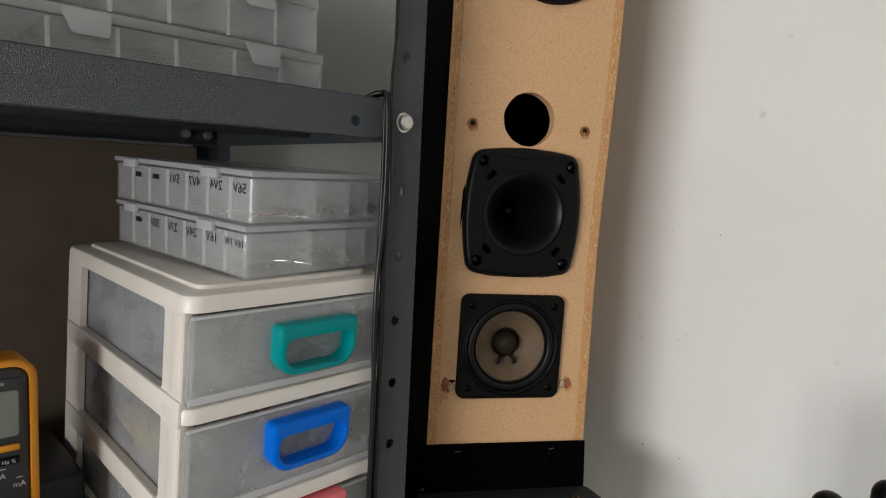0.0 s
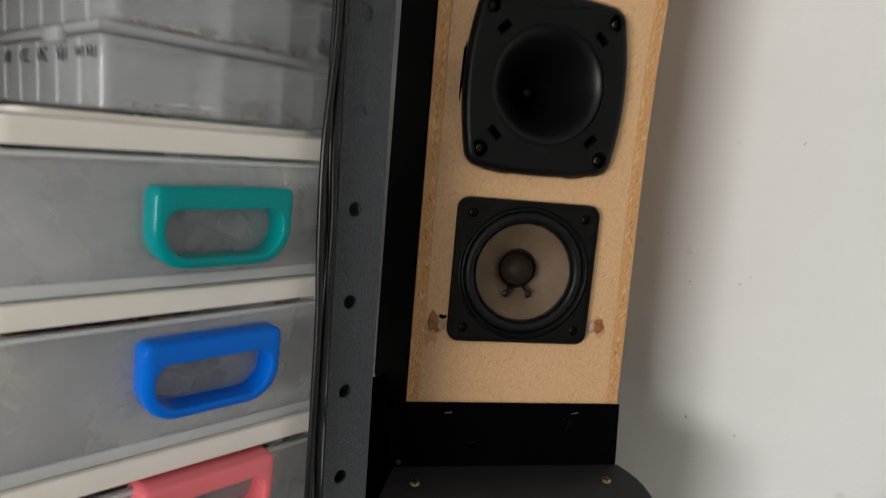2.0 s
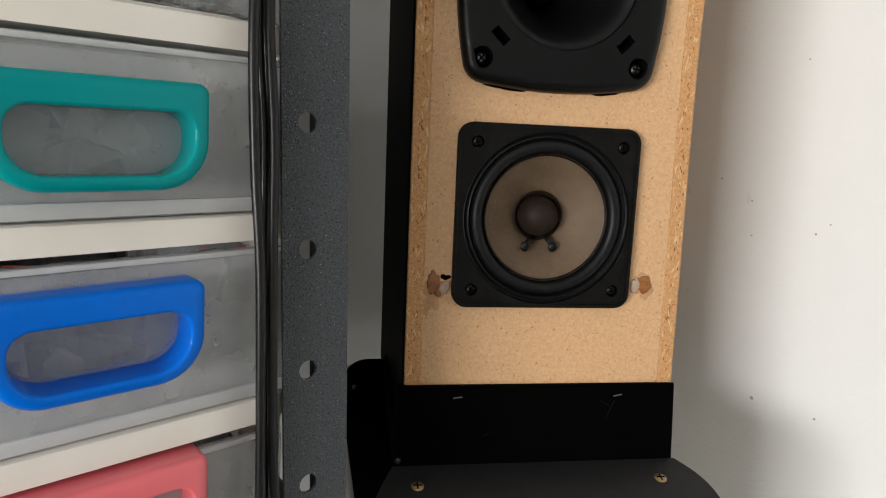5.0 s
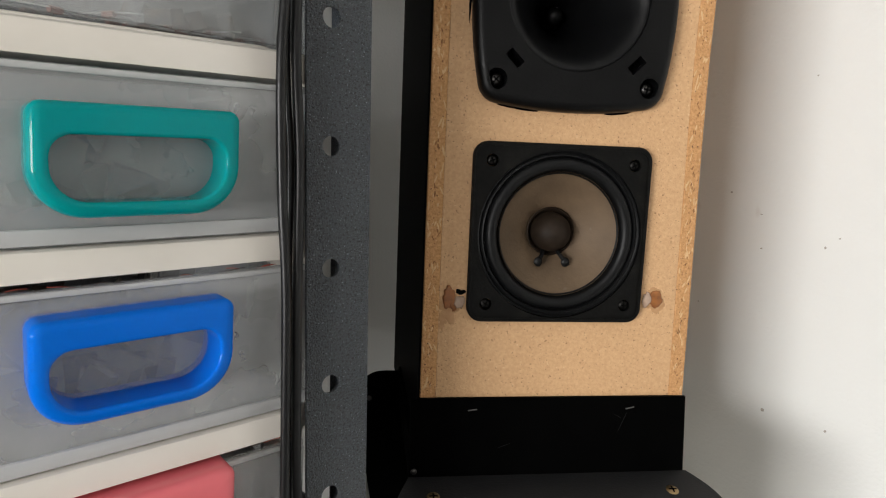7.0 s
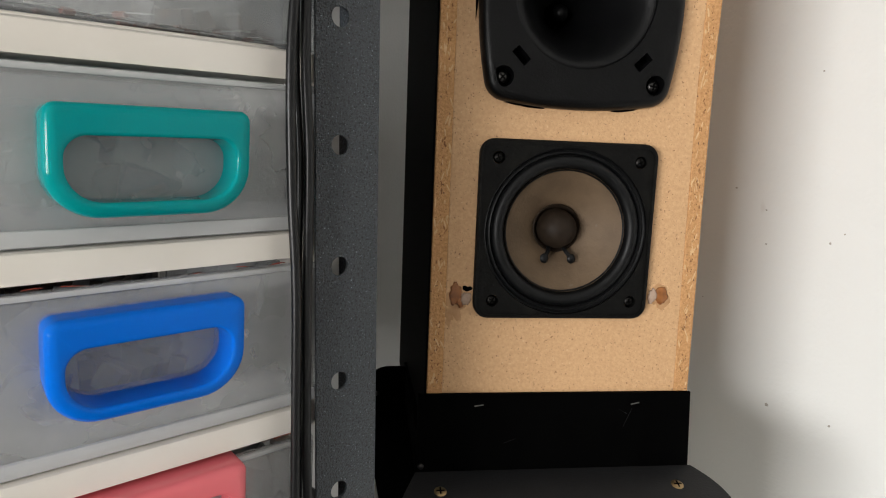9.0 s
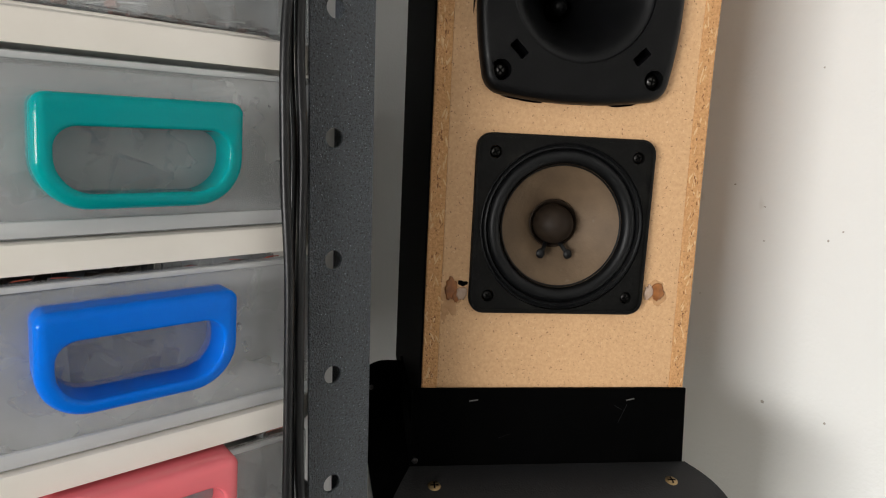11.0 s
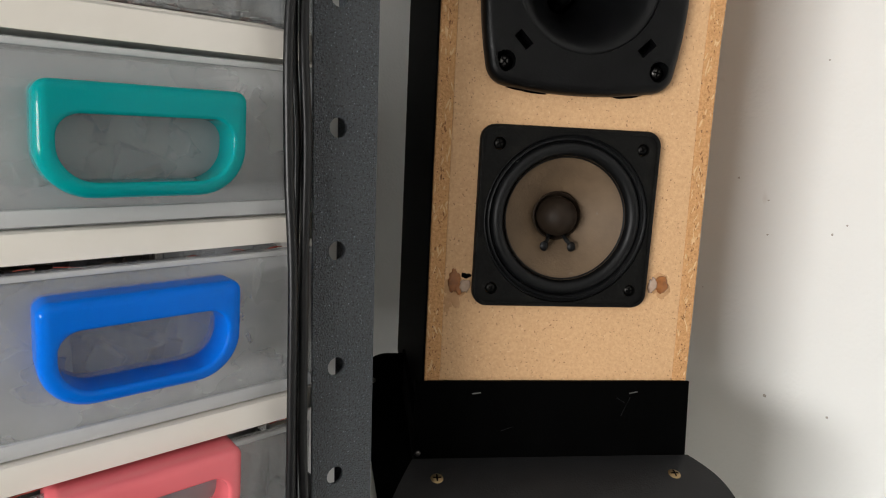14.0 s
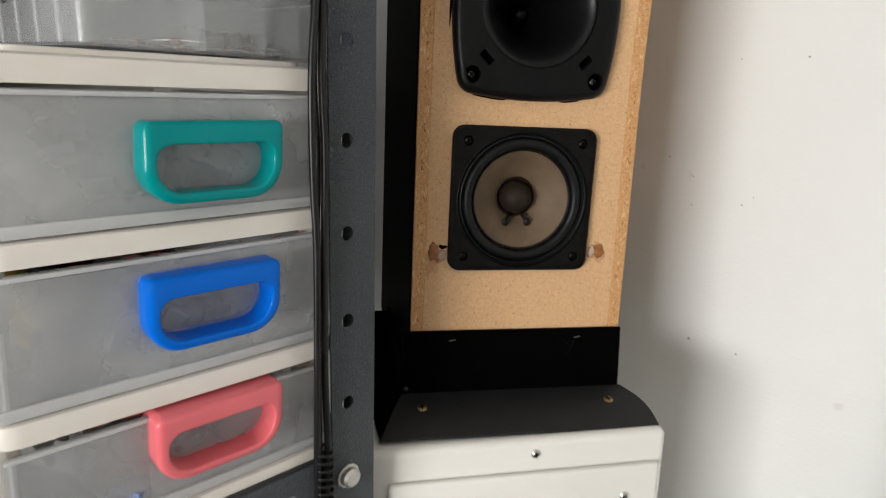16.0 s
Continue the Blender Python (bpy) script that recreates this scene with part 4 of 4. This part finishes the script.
def splash(name, x, z, rx, rz, seed, material, thick=0.0004, rough=0.45, label=""):
    """A flat uneven patch with a ragged outline and rounded rim."""
    ring = []
    for k in range(44):
        a = 2 * math.pi * k / 44
        c, sn = math.cos(a), math.sin(a)
        q = 1 + rough * noise.noise(Vector((c * 1.6 + seed * 4.3, sn * 1.6, seed))) + rough * 0.5 * noise.noise(Vector((c * 4 + seed, sn * 4, 7.1)))
        ring.append((x + rx * c * q, z + rz * sn * q))
    bm = plate(ring, [], 0.0004 - thick, 0.0006, chamfer=min(thick * 0.8, rx * 0.3))
    return part(name, bm, material, spk, label, smooth=60)


splash("soak_mark", -0.0668, 0.0545, 0.0052, 0.0085, 1.3, M_STAIN, 0.0001, 0.6)
splash("soak_mark", -0.0700, 0.0470, 0.0022, 0.0050, 2.9, M_STAIN, 0.0001, 0.6)
splash("glue_stain", -0.0668, 0.0602, 0.0038, 0.0066, 4.4, M_GLUE, 0.0009, 0.35, "brown dried glue lump")
splash("glue_stain", -0.0632, 0.0560, 0.0022, 0.0030, 5.2, M_GLUE, 0.0012, 0.6)
splash("glue_blob", -0.0604, 0.0578, 0.0030, 0.0042, 6.1, M_HOTGLUE, 0.0018, 0.3, "pale glossy hot glue")
splash("drill_hole", -0.0603, 0.0640, 0.0031, 0.0017, 7.7, M_VOID, 0.0002, 0.5)
splash("soak_mark", 0.0592, 0.0600, 0.0066, 0.0078, 8.2, M_STAIN, 0.0001, 0.35)
splash("glue_stain", 0.0598, 0.0606, 0.0044, 0.0054, 9.5, M_GLUE, 0.0010, 0.3, "brown dried glue lump")
splash("glue_blob", 0.0538, 0.0606, 0.0026, 0.0048, 3.6, M_HOTGLUE, 0.0016, 0.3, "pale glossy hot glue")
part("nail", tube([(-0.0740, -0.0004, 0.3812), (-0.0640, -0.0005, 0.3802)], 0.0005, 6), M_LEAD, spk, "thin bright pin driven flat")

# black sheet skirt: front band with folded flange, and the side flap
FW, FZ = 0.0868, -0.0490
band = plate([(-FW, FZ), (FW, FZ), (0.0838, 0.0002), (-FW, 0.0002)], [], -0.0022, -0.0004)
part("front_skirt", band, M_SHEET, spk, "black sheet stapled under the board")
fb = bmesh.new()
up = [(-FW, -0.0024, FZ + 0.0004), (0.0885, -0.0024, FZ + 0.0004), (0.1010, -0.0450, FZ - 0.0120), (-0.1055, -0.0450, FZ - 0.0120)]
nseg = 10
grid = []
for j in range(nseg + 1):
    t = j / nseg
    row = []
    for i in range(13):
        s = i / 12
        l = Vector(up[0]).lerp(Vector(up[3]), t)
        r = Vector(up[1]).lerp(Vector(up[2]), t)
        p = l.lerp(r, s)
        bulge = 0.0016 * math.sin(math.pi * t)
        p.z += bulge
        if i == 12:
            p.x += 0.0042 * math.sin(math.pi * t)
        row.append(fb.verts.new(p))
    grid.append(row)
for j in range(nseg):
    for i in range(12):
        fb.faces.new((grid[j][i], grid[j][i + 1], grid[j + 1][i + 1], grid[j + 1][i]))
ex = bmesh.ops.extrude_face_region(fb, geom=fb.faces[:])
bmesh.ops.translate(fb, vec=(0, 0, -0.0020), verts=[v for v in ex["geom"] if isinstance(v, bmesh.types.BMVert)])
fo = part("skirt_flange", fb, M_FLANGE, spk, "black folded flange screwed to the box", smooth=40)
for x in (-0.0735, 0.0715):
    sc = screw("screw", fo, 0, 0, 0, 0.0042, M_BRASS, label="yellow zinc cross-head screw")
    sc.matrix_local = pose(x, -0.0190, FZ - 0.0032, -90 + 16, 0, 0) @ Matrix.Diagonal((0.92, 0.5, 0.92, 1))
# side flange on the box top and an upright flap behind it
sb = bmesh.new()
inner = [(-FW, -0.0024, FZ + 0.0004), (-FW, 0.125, FZ + 0.0004)]
outer_e = [(-0.1057, -0.0450, FZ - 0.0122), (-0.1190, 0.125, FZ - 0.0122)]
vs = [sb.verts.new(p) for p in (inner[0], inner[1], outer_e[1], outer_e[0])]
sb.faces.new(vs)
ex = bmesh.ops.extrude_face_region(sb, geom=sb.faces[:])
bmesh.ops.translate(sb, vec=(0, 0, -0.0018), verts=[v for v in ex["geom"] if isinstance(v, bmesh.types.BMVert)])
part("side_flange", sb, M_SHEET, spk, "black sheet flange along the side", smooth=0)
part("side_skirt", rbox(-FW - 0.0001, -HW - 0.0014, 0.0002, 0.125, FZ, -0.024, 0.0004, 1), M_SHEET, spk, "black sheet at the side")
flap = plate(rrect(-0.1195, -FW - 0.0003, FZ - 0.0130, -0.0190, (0.001, 0.001, 0.001, 0.0200), 10), [], 0.100, 0.1018)
part("side_flap", flap, M_SHEET, spk, "black upright flap with a rounded corner", smooth=20)
screw("screw", spk, -0.1095, 0.100, -0.0400, 0.0020, M_STEEL, cross=False, label="small steel screw")
for x, z, tl in ((-0.0500, -0.0070, -8), (0.0480, -0.0068, -12)):
    part("staple", rbox(-0.0027, 0.0027, -0.0028, -0.0022, -0.00032, 0.00032, 0.0001, 1), M_STAPLE, spk, "bright wire staple", pose(x, 0, z, 0, tl, 0))
for x, z, l, tl in ((0.0440, -0.0160, 0.0065, 22), (0.0405, -0.0120, 0.0030, -60), (-0.0300, -0.0300, 0.0040, 70)):
    part("scratch", rbox(-0.00010, 0.00010, -0.00232, -0.0022, -l, l), M_FLANGE, spk, "", pose(x, 0, z, 0, tl, 0), smooth=0)
part("corner_tack", revolve([(0, -0.0016), (0.0018, -0.001), (0.002, 0)], 0, 0, 10), M_STEEL, spk, "", pose(-FW + 0.003, -0.0024, FZ + 0.004))

# ---- white box under the speaker ----
BT = 1.0572
wb = thing("white_cabinet", pose(0.5589, 0.4583, 0, 0, 0, -28), "white painted cabinet with a raised front panel under the speaker", "cabinet")
part("body", rbox(-0.1215, 0.1030, -0.0520, 0.2300, 0, BT, 0.0060, 4), M_WHITE, wb)
part("front_panel", rbox(-0.1030, 0.0970, -0.0570, -0.0524, 0.02, BT - 0.0235, 0.0035, 3), M_WHITE, wb, "raised white panel")
for x, z in ((0.0020, BT - 0.0105), (0.0700, BT - 0.0480)):
    screw("screw", wb, x, -0.0522 if z > BT - 0.02 else -0.0572, z, 0.0034, M_LEAD, label="small grey screw")

# ---- cables along the post ----
def cable(pts, r, label):
    ob = part("cable", tube(pts, r, 10), M_CABLE, None, "", smooth=70)
    ob.matrix_world = RACK
    return tagged(ob, label, "cable", "cables on the rack post")


cable([(-0.0235, 0.012, 1.4400), (-0.0175, 0.0035, 1.4435), (-0.0158, -0.0035, 1.4380), (-0.0152, -0.0040, 1.3900), (-0.0175, -0.0042, 1.3450), (-0.0222, -0.0045, 1.3000),
       (-0.0232, -0.0045, 1.2500), (-0.0224, -0.0045, 1.2100), (-0.0238, -0.0045, 1.1600), (-0.0250, -0.0045, 1.1250), (-0.0262, -0.004, 1.0800), (-0.0260, -0.003, 1.03), (-0.0255, -0.003, 0.90)], 0.0020,
      "black mains cable hanging beside the rack post")
cable([(-0.0200, 0.014, 1.4395), (-0.0150, 0.004, 1.4430), (-0.0122, -0.0025, 1.4360), (-0.0118, -0.0030, 1.3850), (-0.0138, -0.0032, 1.3400), (-0.0157, -0.0035, 1.3000),
       (-0.0150, -0.0035, 1.2600), (-0.0168, -0.0035, 1.2150), (-0.0182, -0.0035, 1.1700), (-0.0190, -0.0035, 1.1300), (-0.0180, -0.003, 1.0900), (-0.0200, -0.003, 1.04), (-0.0200, -0.003, 0.90)], 0.0021,
      "black round cable hanging beside the rack post")
cable([(-0.0150, 0.0000, 1.4360), (-0.0152, 0.0002, 1.3800), (-0.0180, 0.0002, 1.3000), (-0.0172, 0.0002, 1.2600), (-0.0192, 0.0002, 1.2100), (-0.0212, 0.0002, 1.1300), (-0.0215, 0.0, 1.05), (-0.022, 0.0, 0.9)], 0.0016,
      "black cable tucked behind the others at the post")
cable([(-0.0078, 0.001, 1.80), (-0.0088, -0.0010, 1.62), (-0.0070, -0.0022, 1.5200), (-0.0074, -0.0022, 1.4850), (-0.0105, -0.0020, 1.4500), (-0.0112, -0.0036, 1.4150), (-0.0128, -0.0060, 1.3600)], 0.0013,
      "thin black cable running up the rack post")
wrap = []
for k in range(140):
    a = k * 0.75
    wrap.append((-0.0215 + 0.0052 * math.cos(a), -0.0038 + 0.0044 * math.sin(a), 1.092 - 0.0006 * k))
sw = part("cable_wrap", tube(wrap, 0.0010, 6, sub=1), M_CABLE, None, smooth=70)
sw.matrix_world = RACK
tagged(sw, "black spiral wrap round the hanging cables", "cable wrap")

# ---- dark round-topped stands near the wall ----
for x, y, z, r in ((0.568, 0.178, 1.1885, 0.0105), (0.594, 0.152, 1.1990, 0.0105)):
    st = new("stand_rod", None)
    st.matrix_world = pose(x, y, 0)
    tagged(st, "black rod with a rounded top beside the wall", "stand", "black rods")
    bm = revolve([(0.0, -z)] + [(r * math.sin(a), -(z - r) - r * math.cos(a)) for a in [math.pi / 2 * k / 8 for k in range(1, 9)]] + [(r, 0.0), (0, 0)], 0, 0, 28)
    bmesh.ops.rotate(bm, cent=(0, 0, 0), matrix=Matrix.Rotation(radians(-90), 3, "X"), verts=bm.verts)
    part("rod", bm, M_PLAS, st, smooth=60)
